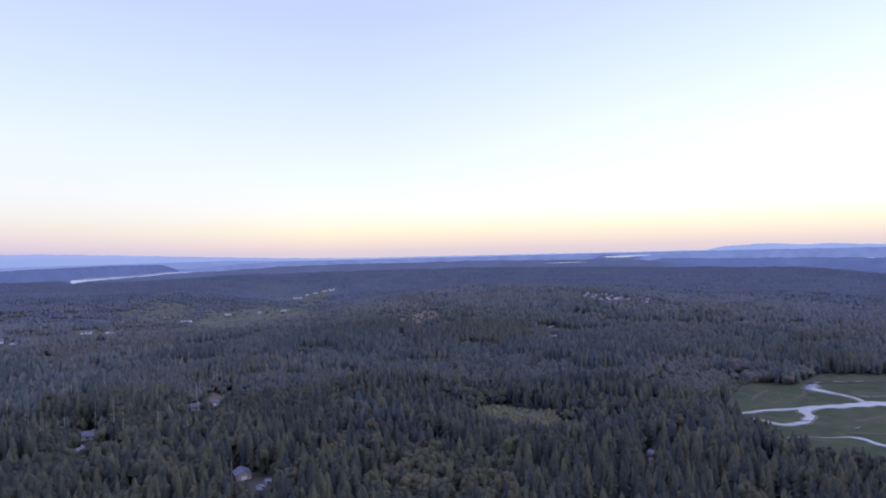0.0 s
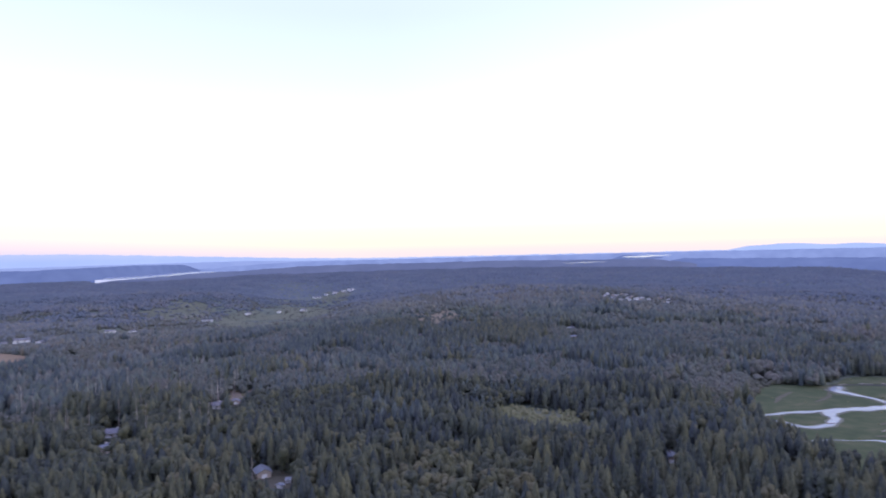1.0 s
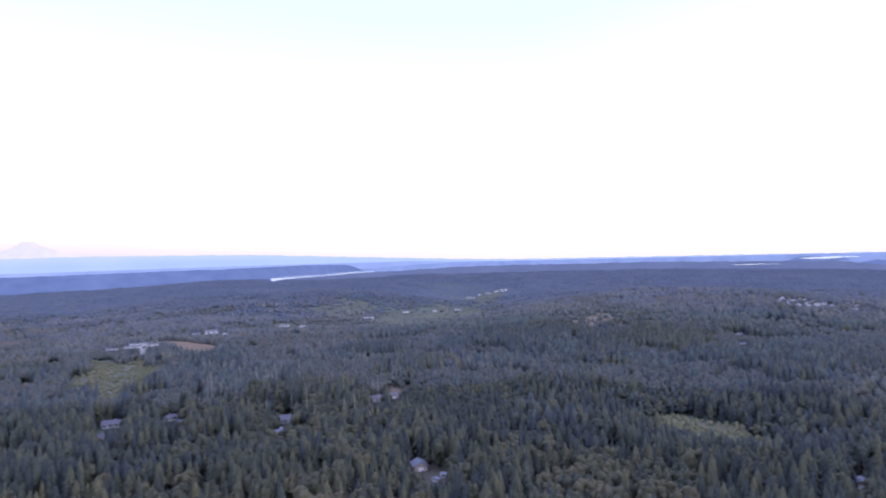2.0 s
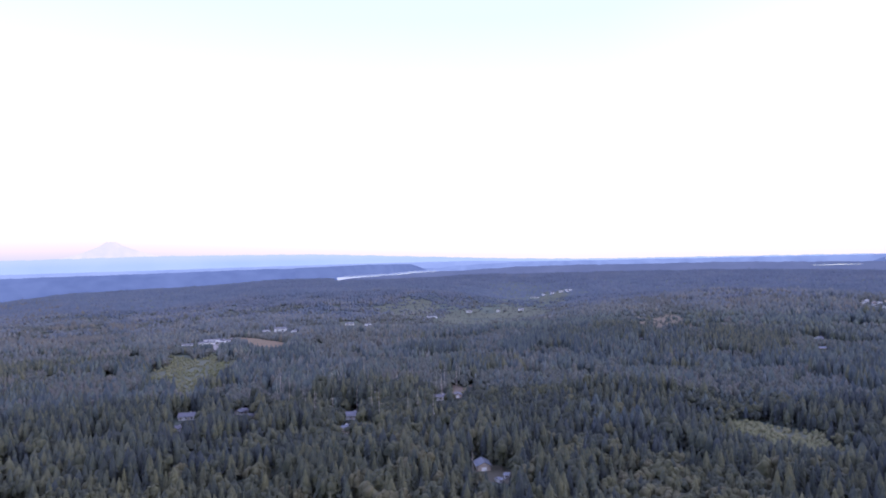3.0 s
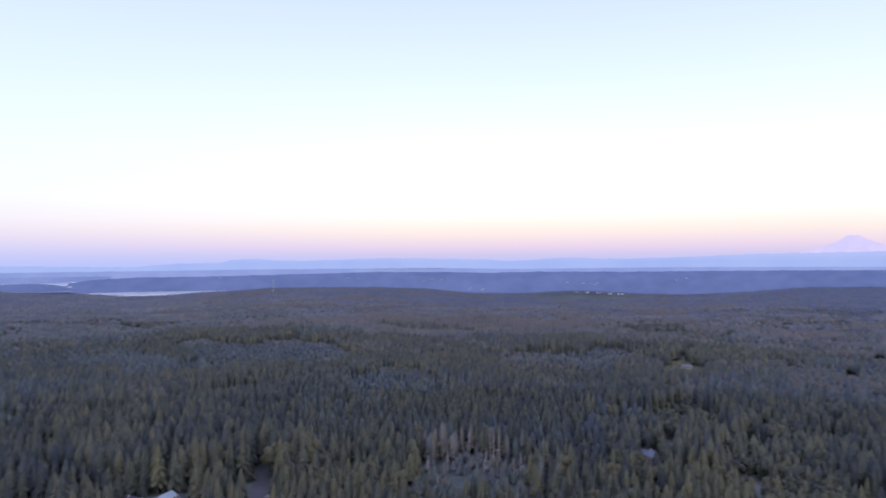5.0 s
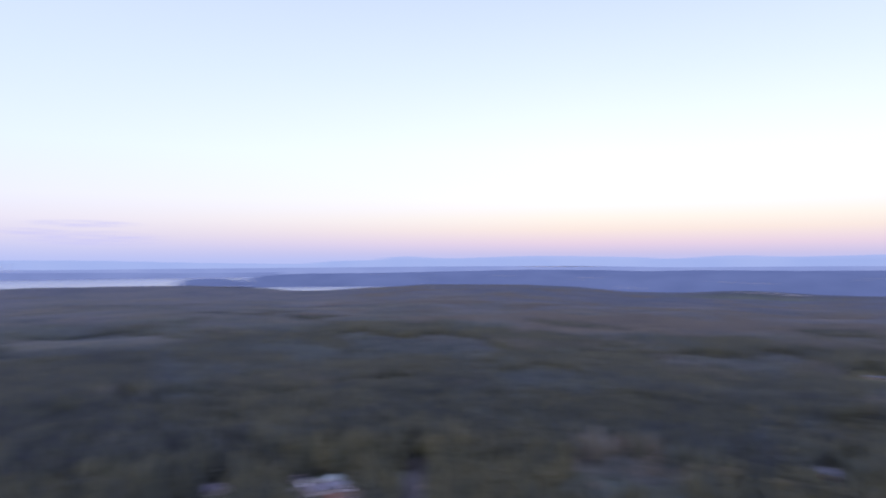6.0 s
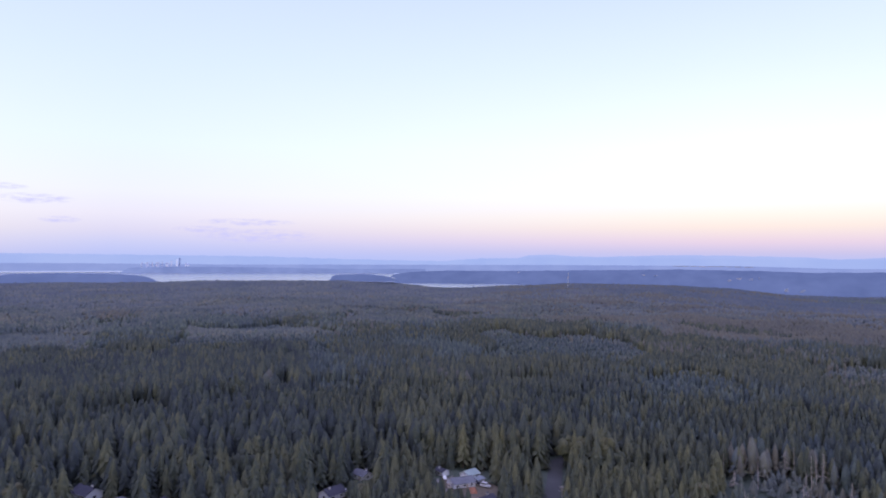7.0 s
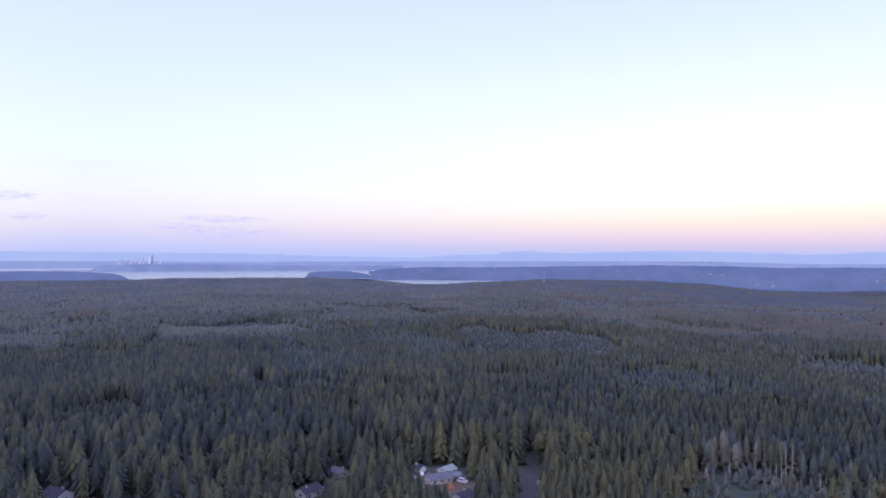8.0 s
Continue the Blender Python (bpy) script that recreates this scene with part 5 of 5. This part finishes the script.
def house(x, y, turn, w, d, wall, pitch, style, label, category):
    """Gabled house: walls, two roof slopes, windows with frames, doors, chimney."""
    siding, roof = STYLES[style]
    near = math.hypot(x, y) < 700
    ob = thing("house" if category == "house" else category.replace(" ", "_"), label, category, pose(x, y, float(ground_z(x, y)), 0, 0, turn))
    rise = d / 2 * math.tan(radians(pitch))
    sec = [(-d / 2, -1.0), (d / 2, -1.0), (d / 2, wall), (0, wall + rise), (-d / 2, wall)]
    for s in (-1, 1):  # two gable walls and two long walls between them
        bm = bmesh.new()
        inner, outer = ([bm.verts.new((u, q, z)) for q, z in sec] for u in (s * (w / 2 - 0.2), s * w / 2))
        if s < 0:
            inner, outer = outer, inner
        bm.faces.new(inner[::-1])
        bm.faces.new(outer)
        for i in range(5):
            j = (i + 1) % 5
            bm.faces.new((inner[i], inner[j], outer[j], outer[i]))
        part("gable_wall", bm, siding, ob)
        part("wall", box(-w / 2 + 0.2, w / 2 - 0.2, *sorted((s * d / 2, s * (d / 2 - 0.2))), -1.0, wall), siding, ob)
    for s in (-1, 1):
        bm = box(-w / 2 - 0.5, w / 2 + 0.5, 0, (d / 2 + 0.6) / math.cos(radians(pitch)), 0.03, 0.22)
        m = pose(0, 0, wall + rise, 0, 0, 0 if s > 0 else 180) @ pose(0, 0, 0, -pitch)
        part("roof_slope", bm, roof, ob, m=m)
    if not near:
        for k in range(2):
            part("window", box(-w * 0.28 + k * w * 0.4, -w * 0.28 + k * w * 0.4 + 1.8, -d / 2 - 0.03, -d / 2 + 0.05, wall * 0.35, wall * 0.75), GLASS, ob)
        return ob
    part("ridge_cap", rod((-w / 2 - 0.5, 0, wall + rise + 0.2), (w / 2 + 0.5, 0, wall + rise + 0.2), 0.14, n=6), roof, ob)
    for s in (-1, 1):
        part("gutter", box(-w / 2 - 0.5, w / 2 + 0.5, s * (d / 2 + 0.62) - 0.07, s * (d / 2 + 0.62) + 0.07, wall - 0.42, wall - 0.28), TRIM, ob)
        for k in range(max(1, int(w / 3.6))):
            u = -w / 2 + (k + 0.5) * w / max(1, int(w / 3.6))
            win = part("window", box(u - 0.7, u + 0.7, s * d / 2 - 0.05, s * d / 2 + 0.05, 0.9, 2.1), GLASS, ob)
            frame_bm = box(u - 0.8, u + 0.8, s * d / 2 - 0.06, s * d / 2 + 0.07, 2.1, 2.2)
            box(u - 0.8, u + 0.8, s * d / 2 - 0.06, s * d / 2 + 0.1, 0.8, 0.9, bm=frame_bm)
            for q in (-0.75, 0.0, 0.75):
                box(u + q - 0.04, u + q + 0.04, s * d / 2 - 0.06, s * d / 2 + 0.07, 0.9, 2.1, bm=frame_bm)
            part("window_frame", frame_bm, TRIM, win)
        bm = box(s * (w / 2 + 0.02) - 0.05, s * (w / 2 + 0.02) + 0.05, -1.4, 1.4, 0.1, 2.3)
        if category in ("garage", "barn", "shed") or s < 0:
            part("garage_door", bm, TRIM, ob)
        else:
            win = part("window", box(s * w / 2 - 0.05, s * w / 2 + 0.05, -0.8, 0.8, 1.0, 2.2), GLASS, ob)
            bm.free()
    if category == "house":
        part("door", box(0.9, 1.9, -d / 2 - 0.08, -d / 2 + 0.04, 0.0, 2.05), TAN, ob)
        ch = part("chimney", box(w * 0.22 - 0.45, w * 0.22 + 0.45, 0.5, 1.3, wall, wall + rise + 1.0), CONCRETE, ob)
        part("chimney_cap", box(w * 0.22 - 0.55, w * 0.22 + 0.55, 0.4, 1.4, wall + rise + 1.0, wall + rise + 1.15), DARK_ROOF, ch)
    return ob


for row in BUILDINGS:
    house(*row)


# ---- trees near the camera, each a thing of its own ----
def bough_tree(name, verts, tris, mat, tall, wide, label, category):
    ob = thing(name, label, category, pose(0, 0, -500))
    v = verts * np.array([wide, wide, tall])
    part("crown", tri_mesh("crown", v, tris, mat), None, ob)
    part("trunk", rod((0, 0, -0.6), (0, 0, tall * 0.93), tall * 0.012, 0.04, 7), BARK, ob)
    return ob


KINDS = [bough_tree("fir_tree", *fir_crown(60 + k, 6, 8, 130, b, s, 0.78, (0.85, 1.25)), mat, t, w, label, "fir tree") for k, (b, s, mat, t, w, label) in enumerate((
    (0.10, 0.80, FIR, 26, 4.3, "tall dark green fir with layered drooping boughs"), (0.22, 0.92, FIR, 28, 4.5, "tall dark fir with a bare lower trunk"),
    (0.08, 0.72, GREY_HAZE_FIR, 23, 4.1, "bluish green fir with a dense crown"), (0.12, 0.85, GREY_HAZE_FIR, 25, 4.0, "slender bluish fir among others"),
    (0.14, 0.66, CEDAR, 24, 4.5, "olive green cedar with a broad crown")))]
LEAFY = [bough_tree("alder_tree", *alder_crown(80 + k, 7, 4, 8, 30, 0.10), LEAF, t, w, label, "alder tree") for k, (t, w, label) in enumerate((
    (17, 4.6, "yellow-green alder with a rounded leafy crown"), (15, 5.0, "broad green maple with a lumpy crown")))]
nx, ny = scatter(232, 262, 7.2, 99)
nx, ny, nh, nspread, nleaf, ncedar, ntone = plant(nx, ny, 98, 1.0)
nblue = (ntone > 0.08) | (np.sin(nx / 19) * np.cos(ny / 23) > 0.3)
order = np.argsort(np.hypot(nx, ny))
g = random.Random(5)
for i in order[:270]:
    src = LEAFY[g.randrange(2)] if nleaf[i] else KINDS[4] if ncedar[i] else KINDS[g.randrange(2, 4)] if nblue[i] else KINDS[g.randrange(0, 2)]
    tall = 16.0 if nleaf[i] else 25.0
    s = nh[i] / tall
    m = pose(nx[i], ny[i], float(ground_z(nx[i], ny[i])), g.uniform(-2, 2), g.uniform(-2, 2), g.uniform(0, 360)) @ Matrix.Diagonal((s * g.uniform(0.9, 1.15), s * g.uniform(0.9, 1.15), s, 1))
    tagged(copy_thing(src, m), group="trees under the camera")
rest = np.setdiff1d(np.arange(len(nx)), order[:270])
for name, sel, temps, mat, label in (("fir_woods", ~nleaf, ZONES[0][3], FIR, "dark green firs"), ("alder_woods", nleaf, ZONES[0][4], LEAF, "yellow-green alders")):
    sel = rest[sel[rest]]
    grow(name, nx[sel], ny[sel], nh[sel], nspread[sel], temps, mat, 400, label, "woods", stem(4), BARK)
for ob in KINDS + LEAFY:
    for o in (*ob.children, ob):
        bpy.data.objects.remove(o)


def dead_tree(x, y, tall, seed, twigs, label):
    """A bleached standing dead fir: bare trunk with broken branch stubs."""
    g = random.Random(seed)
    ob = thing("dead_tree", label, "dead tree", pose(x, y, float(ground_z(x, y)), g.uniform(-2, 2), g.uniform(-2, 2), g.uniform(0, 360)))
    part("trunk", rod((0, 0, -0.5), (g.uniform(-0.3, 0.3), g.uniform(-0.3, 0.3), tall), 0.24, 0.06, 7), DEAD_WOOD, ob)
    for k in range(twigs):
        z, a = tall * (0.35 + 0.6 * k / twigs), g.uniform(0, 6.28)
        ln = (1 - z / tall) * 5.0 * g.uniform(0.5, 1.2) + 0.6
        part("branch", rod((0, 0, z), (math.cos(a) * ln, math.sin(a) * ln, z - ln * g.uniform(0.05, 0.3)), 0.11, 0.04, 4), DEAD_WOOD, ob)
    return ob


SNAGS = ((-375, 74, 19, 12), (-399, 92, 15, 26), (-395, 96, 18, 4), (-374, 99, 20, 5), (-373, 101, 21, 8), (-381, 106, 21, 30), (-381, 111, 18, 4), (-350, 110, 16, 26), (-366, 61, 12, 26), (-394, 60, 13, 3),
         (-361, 92, 9, 20), (-112, 340, 16, 6), (-330, 60, 13, 10))
for k, (x, y, tall, twigs) in enumerate(SNAGS):
    dead_tree(x, y, tall, 500 + k, twigs, "bleached standing dead fir with bare branches")
for k, (x, y, tall) in enumerate(((-396, 98, 25), (-376, 97, 24), (-382, 113, 27), (-395, 61, 17), (-388, 118, 25), (-370, 119, 22), (-402, 84, 24))):
    # slender survivors: a high narrow crown on a long bare trunk
    ob = thing("fir_tree", "slender fir with a high narrow crown on a bare trunk", "fir tree", pose(x, y, float(ground_z(x, y)), 0, 0, 40 * k), group="slender firs over the young wood")
    v, t = fir_crown(90 + k, 5, 7, 70, 0.5, 0.6, 0.7)
    part("crown", tri_mesh("crown", v * np.array([2.5, 2.5, tall]), t, CEDAR if k % 2 else FIR), None, ob)
    part("trunk", rod((0, 0, -0.5), (0, 0, tall * 0.9), 0.22, 0.06, 7), DEAD_WOOD, ob)


snag_rng = random.Random(77)
for k in range(44):  # bare pale trunks over the mixed wood in the valley mouth
    x, y = polar(snag_rng.uniform(19, 35), snag_rng.uniform(440, 620))
    ob = dead_tree(float(x), float(y), snag_rng.uniform(23, 29), 700 + k, snag_rng.choice((2, 3, 4, 6)), "slender bare pale trunk standing over the mixed wood")


def drift_log(x, y, turn, length):
    ob = thing("drift_log", "bleached drift log stranded on the marsh", "log", pose(x, y, float(ground_z(x, y)) + 0.45, 0, 0, turn), group="drift logs on the marsh")
    part("trunk", rod((-length / 2, 0, 0.15), (length / 2, 0, 0.05), 0.34, 0.2, 8), DEAD_WOOD, ob)
    part("root_stub", rod((-length / 2, 0, 0.15), (-length / 2 - 0.5, 0.3, 0.6), 0.2, 0.06, 6), DEAD_WOOD, ob)


for x, y, turn, length in ((316, 560, 20, 8), (336, 561, -15, 10), (352, 560, 5, 7), (378, 558, 30, 9), (405, 560, -8, 11), (306, 548, 70, 7), (240, 440, 10, 6), (262, 420, 35, 5)):
    drift_log(x, y, turn, length)


# ---- small things: pole, mast, vehicles ----
def utility_pole(x, y):
    ob = thing("utility_pole", "wooden utility pole with a crossarm beside the road", "utility pole", pose(x, y, float(ground_z(x, y)), 0, 0, 5))
    part("post", rod((0, 0, -1), (0, 0, 11.5), 0.2, 0.14), DEAD_WOOD, ob)
    part("crossarm", box(-0.09, 0.09, -1.4, 1.4, 10.5, 10.75), DEAD_WOOD, ob)
    part("lower_crossarm", box(-0.09, 0.09, -1.1, 1.1, 9.4, 9.6), DEAD_WOOD, ob)
    for u in (-1.2, -0.5, 0.5, 1.2):
        part("insulator", rod((0, u, 10.75), (0, u, 11.05), 0.07, 0.05, 6), CONCRETE, ob)
    part("lamp_arm", rod((0, 0, 8.6), (0.2, -1.6, 9.0), 0.05, 0.04, 6), STEEL, ob)


utility_pole(-386, -26)
utility_pole(-320, -23)


def radio_mast(az, r, tall):
    x, y = polar(az, r)
    z0 = float(ground_z(x, y))
    ob = thing("radio_mast", "thin steel radio mast on the wooded ridge", "radio mast", pose(x, y, z0))
    for k in range(3):
        a = k * 2.094
        part("leg", rod((1.5 * math.cos(a), 1.5 * math.sin(a), 0), (0.5 * math.cos(a), 0.5 * math.sin(a), tall), 0.28, 0.2, 5), STEEL, ob)
    bm = bmesh.new()
    for k in range(int(tall / 5)):
        f0, f1 = k * 5 / tall, (k + 1) * 5 / tall
        for j in range(3):
            a, b, q0, q1 = j * 2.094, (j + 1) * 2.094, 1.5 - f0, 1.5 - f1
            rod((q0 * math.cos(a), q0 * math.sin(a), f0 * tall), (q1 * math.cos(b), q1 * math.sin(b), f1 * tall), 0.1, n=4, bm=bm)
    part("bracing", bm, STEEL, ob)
    part("antenna", rod((0, 0, tall), (0, 0, tall + 5), 0.16, 0.08, 6), STEEL, ob)


radio_mast(93.7, 2750, 62)


def vehicle(x, y, turn, length, tall, paint, label, category):
    ob = thing(category.replace(" ", "_"), label, category, pose(x, y, float(ground_z(x, y)) + 0.14, 0, 0, turn))
    w, lo = 1.9, 0.42
    part("body", box(-length / 2, length / 2, -w / 2, w / 2, lo, lo + tall * 0.42, 0.12), paint, ob)
    cab = (-length * 0.42, length * 0.24)
    bm = box(cab[0], cab[1], -w / 2 + 0.12, w / 2 - 0.12, lo + tall * 0.42, lo + tall * 0.84, 0.16)
    for v in bm.verts:
        if v.co.z > lo + tall * 0.6:
            v.co.x = v.co.x * 0.86 - 0.1
            v.co.y *= 0.88
    part("cabin", bm, paint, ob)
    part("windscreen", box(cab[1] - 0.34, cab[1] - 0.06, -w / 2 + 0.25, w / 2 - 0.25, lo + tall * 0.46, lo + tall * 0.72), GLASS, ob)
    for s in (-1, 1):
        part("side_window", box(cab[0] + 0.4, cab[1] - 0.6, s * (w / 2 - 0.16) - 0.05, s * (w / 2 - 0.16) + 0.05, lo + tall * 0.48, lo + tall * 0.7), GLASS, ob)
        for u in (-length * 0.3, length * 0.3):
            wheel = part("wheel", rod((u, s * (w / 2 - 0.22), 0.34), (u, s * (w / 2 + 0.02), 0.34), 0.34, n=14), TYRE, ob)
            part("rim", rod((u, s * (w / 2 - 0.02), 0.34), (u, s * (w / 2 + 0.035), 0.34), 0.2, n=10), STEEL, wheel)
    return ob


vehicle(-340, -64, 75, 5.6, 2.5, WHITE, "white camper van parked on bare earth", "camper van")
vehicle(-343, -68, 60, 4.6, 1.8, DARK_ROOF, "dark car parked beside the house", "car")
vehicle(-312, -131, 30, 4.6, 1.7, WHITE, "white car beside the house", "car")
vehicle(-313, -136, 100, 4.6, 1.7, DARK_ROOF, "dark car beside the house", "car")
vehicle(-334, -82, 20, 4.8, 1.8, TAN, "tan pickup parked in the yard", "car")
vehicle(-362, -104, 50, 6.0, 2.6, WHITE, "white van by the small house", "van")


def flat_trailer(x, y, turn):
    ob = thing("trailer", "pale flat trailer parked by the lane", "trailer", pose(x, y, float(ground_z(x, y)) + 0.14, 0, 0, turn))
    part("bed", box(-2.8, 2.8, -1.1, 1.1, 0.7, 0.9, 0.03), TRIM, ob)
    part("drawbar", box(2.8, 4.2, -0.06, 0.06, 0.6, 0.72), STEEL, ob)
    for s in (-1, 1):
        part("side_rail", box(-2.8, 2.8, s * 1.1 - 0.04, s * 1.1 + 0.04, 0.9, 1.25), TRIM, ob)
        wheel = part("wheel", rod((-0.4, s * 1.12, 0.36), (-0.4, s * 1.36, 0.36), 0.36, n=14), TYRE, ob)
        part("rim", rod((-0.4, s * 1.34, 0.36), (-0.4, s * 1.38, 0.36), 0.2, n=10), STEEL, wheel)


flat_trailer(-347, -88, 20)


def yard_fence(x0, y0, x1, y1):
    """A post-and-rail fence along the lane."""
    ob = thing("fence", "weathered grey post-and-rail fence beside the lane", "fence", pose(x0, y0, float(ground_z(x0, y0))))
    n = max(2, int(math.hypot(x1 - x0, y1 - y0) / 2.4))
    for k in range(n + 1):
        u, v = (x1 - x0) * k / n, (y1 - y0) * k / n
        part("post", box(u - 0.08, u + 0.08, v - 0.08, v + 0.08, -0.4, 1.5, 0.02), DEAD_WOOD, ob)
    for z in (0.5, 0.95, 1.35):
        part("rail", rod((0, 0, z), (x1 - x0, y1 - y0, z), 0.07, n=4), DEAD_WOOD, ob)


yard_fence(-332, -90, -350, -84)


def tarp_pile(x, y):
    ob = thing("tarp_pile", "orange tarp over a low heap in the yard", "tarp", pose(x, y, float(ground_z(x, y)) + 0.1, 0, 0, 20))
    bm = bmesh.new()
    bmesh.ops.create_grid(bm, x_segments=12, y_segments=8, size=1)
    for v in bm.verts:
        f = max(0, 1 - v.co.x ** 2) * max(0, 1 - v.co.y ** 2)
        v.co = Vector((v.co.x * 4.2, v.co.y * 1.9, 0.05 + 1.3 * f ** 0.6 + 0.12 * math.sin(v.co.x * 9 + v.co.y * 5)))
    part("cover", bm, ORANGE, ob)
    part("heap", box(-3.2, 3.2, -1.2, 1.2, 0, 0.5, 0.2), DIRT, ob)


tarp_pile(-333, -69)


def skyscraper(az, r, w, tall, mat, label):
    x, y = polar(az, r)
    ob = thing("skyscraper", label, "skyscraper", pose(x, y, 25, 0, 0, az))
    part("shaft", box(-w / 2, w / 2, -w / 2, w / 2, 0, tall, 0.4), mat, ob)
    part("crown", box(-w * 0.36, w * 0.36, -w * 0.36, w * 0.36, tall, tall * 1.04), mat, ob)


# grey-blue haze is painted into the colour of the lesser towers
CITY = material("city_walls_painted_haze", [(0.0, (0.38, 0.43, 0.60)), (1.0, (0.52, 0.57, 0.74))], 0.03, 0.006, rough=0.5)
PALE_CITY = material("pale_city_cladding", [(0.0, (0.62, 0.66, 0.78)), (1.0, (0.78, 0.80, 0.88))], 0.03, 0.006, rough=0.5)
DARK_CITY = material("dark_city_glass", [(0.0, (0.20, 0.25, 0.42)), (1.0, (0.26, 0.31, 0.50))], 0.03, 0.006, rough=0.4)
skyscraper(126.32, 4690, 9, 79, DARK_CITY, "tall dark glass tower on the far shore")
skyscraper(126.52, 4680, 10, 70, PALE_CITY, "pale city tower beside a darker taller one")
for az, tall, w in ((126.95, 58, 10), (127.25, 50, 18), (127.6, 55, 9), (127.95, 49, 22), (128.35, 52, 10), (128.7, 47, 18), (129.1, 50, 9), (125.8, 46, 22)):
    skyscraper(az, 4690, w, tall, CITY, "city tower on the far shore, grey-blue haze painted in")


# ---- thin clouds low over the eastern horizon ----
def cloud_material():
    m = bpy.data.materials.new("thin_cloud_painted_glow")
    m.use_nodes = True
    t = m.node_tree
    t.nodes.clear()
    out, mix, clear, body = (t.nodes.new("ShaderNode" + k) for k in ("OutputMaterial", "MixShader", "BsdfTransparent", "Emission"))
    # the dusk light on the cloud is put in as a lilac glow
    body.inputs["Color"].default_value = (0.56, 0.55, 0.82, 1)
    coord, stretch, n = (t.nodes.new("ShaderNode" + k) for k in ("TexCoord", "Mapping", "TexNoise"))
    stretch.inputs["Scale"].default_value = (0.012, 0.0, 0.05)
    n.inputs["Scale"].default_value, n.inputs["Detail"].default_value = 1.0, 6
    t.links.new(coord.outputs["Object"], stretch.inputs["Vector"])
    t.links.new(stretch.outputs[0], n.inputs["Vector"])
    edge = t.nodes.new("ShaderNodeTexGradient")
    edge.gradient_type = "SPHERICAL"
    size = t.nodes.new("ShaderNodeMapping")
    t.links.new(coord.outputs["Generated"], size.inputs["Vector"])
    size.inputs["Location"].default_value, size.inputs["Scale"].default_value = (-1, 0, -1), (2, 0, 2)
    t.links.new(size.outputs[0], edge.inputs["Vector"])
    times = t.nodes.new("ShaderNodeMath")
    times.operation = "MULTIPLY"
    firm = ramp_node(t, [(0.0, (0, 0, 0)), (0.45, (1, 1, 1))], edge.outputs["Fac"])
    t.links.new(firm.outputs[0], times.inputs[0])
    ramp = ramp_node(t, [(0.38, (0, 0, 0)), (0.66, (0.72, 0.72, 0.72))], n.outputs["Fac"])
    t.links.new(ramp.outputs[0], times.inputs[1])
    t.links.new(times.outputs[0], mix.inputs["Fac"])
    t.links.new(clear.outputs[0], mix.inputs[1])
    t.links.new(body.outputs[0], mix.inputs[2])
    t.links.new(mix.outputs[0], out.inputs["Surface"])
    return m


CLOUD = cloud_material()


def cloud(az, el, wide, tall):
    """A long flat wisp, bowed a little, far off over the mountains."""
    x, y = polar(az, 4700)
    bm = bmesh.new()
    bmesh.ops.create_grid(bm, x_segments=16, y_segments=6, size=1, matrix=pose(0, 0, 0, 90))
    for v in bm.verts:
        v.co = Vector((v.co.x * wide / 2, 12 * (v.co.x ** 2 + v.co.z ** 2), v.co.z * tall / 2 + 3 * math.sin(v.co.x * 4)))
    ob = new("cloud", bm_mesh("cloud", bm, CLOUD))
    ob.matrix_world = pose(x, y, EYE + 4700 * math.tan(radians(el)), 0, 0, az)
    tagged(ob, "thin cloud wisp low in the east, lilac dusk light painted in", "cloud", kind="structure")


for az, el, wide, tall in ((136.4, 4.2, 460, 70), (138.6, 5.0, 320, 45), (134.8, 2.7, 260, 45), (121.0, 2.85, 700, 55), (120.2, 1.7, 900, 110), (124.5, 2.2, 420, 50)):
    cloud(az, el, wide, tall)


# ---- pale specks of far buildings on the blue ridge and the lowland ----
FAR_PALE = material("far_pale_walls", [(0.0, (0.300, 0.320, 0.440)), (1.0, (0.380, 0.395, 0.495))], 0.05, 0.01, rough=0.7)


def far_building(az, r, el, wide, tall, label):
    x, y = polar(az, r)
    ob = thing("far_building", label, "building", pose(x, y, EYE + r * math.tan(radians(el)), 0, 0, az))
    part("body", box(-wide / 2, wide / 2, -5, 5, -3, tall, 0.3), FAR_PALE, ob)
    part("roof", box(-wide / 2 - 0.6, wide / 2 + 0.6, -5.6, 5.6, tall + 0.004, tall + 0.8, 0.2), FAR_PALE, ob)


far_rng = random.Random(21)
for az, el, n in ((80.8, -1.55, 5), (79.4, -1.5, 4), (76.4, -2.3, 4), (69.0, -1.8, 5), (66.8, -1.9, 4), (59.0, -1.5, 3), (87.0, -1.3, 2)):
    for k in range(n):
        far_building(az + far_rng.uniform(-0.9, 0.9), 3750 - 75 * (-el) ** 1.3, el + far_rng.uniform(-0.12, 0.12), far_rng.uniform(5, 16), far_rng.uniform(0.5, 2), "pale building on the hazy blue ridge")
for k in range(9):
    far_building(79.6 + k * 0.66 + far_rng.uniform(-0.1, 0.1), 4700, -0.56 + far_rng.uniform(-0.02, 0.02), far_rng.uniform(36, 52), far_rng.uniform(0.5, 1.5), "long pale hangar on the far lowland")
# plain pale block added in place of a small white light
far_building(97.9, 3560, -1.22, 9, 3, "pale building standing in for a white light on the blue ridge")
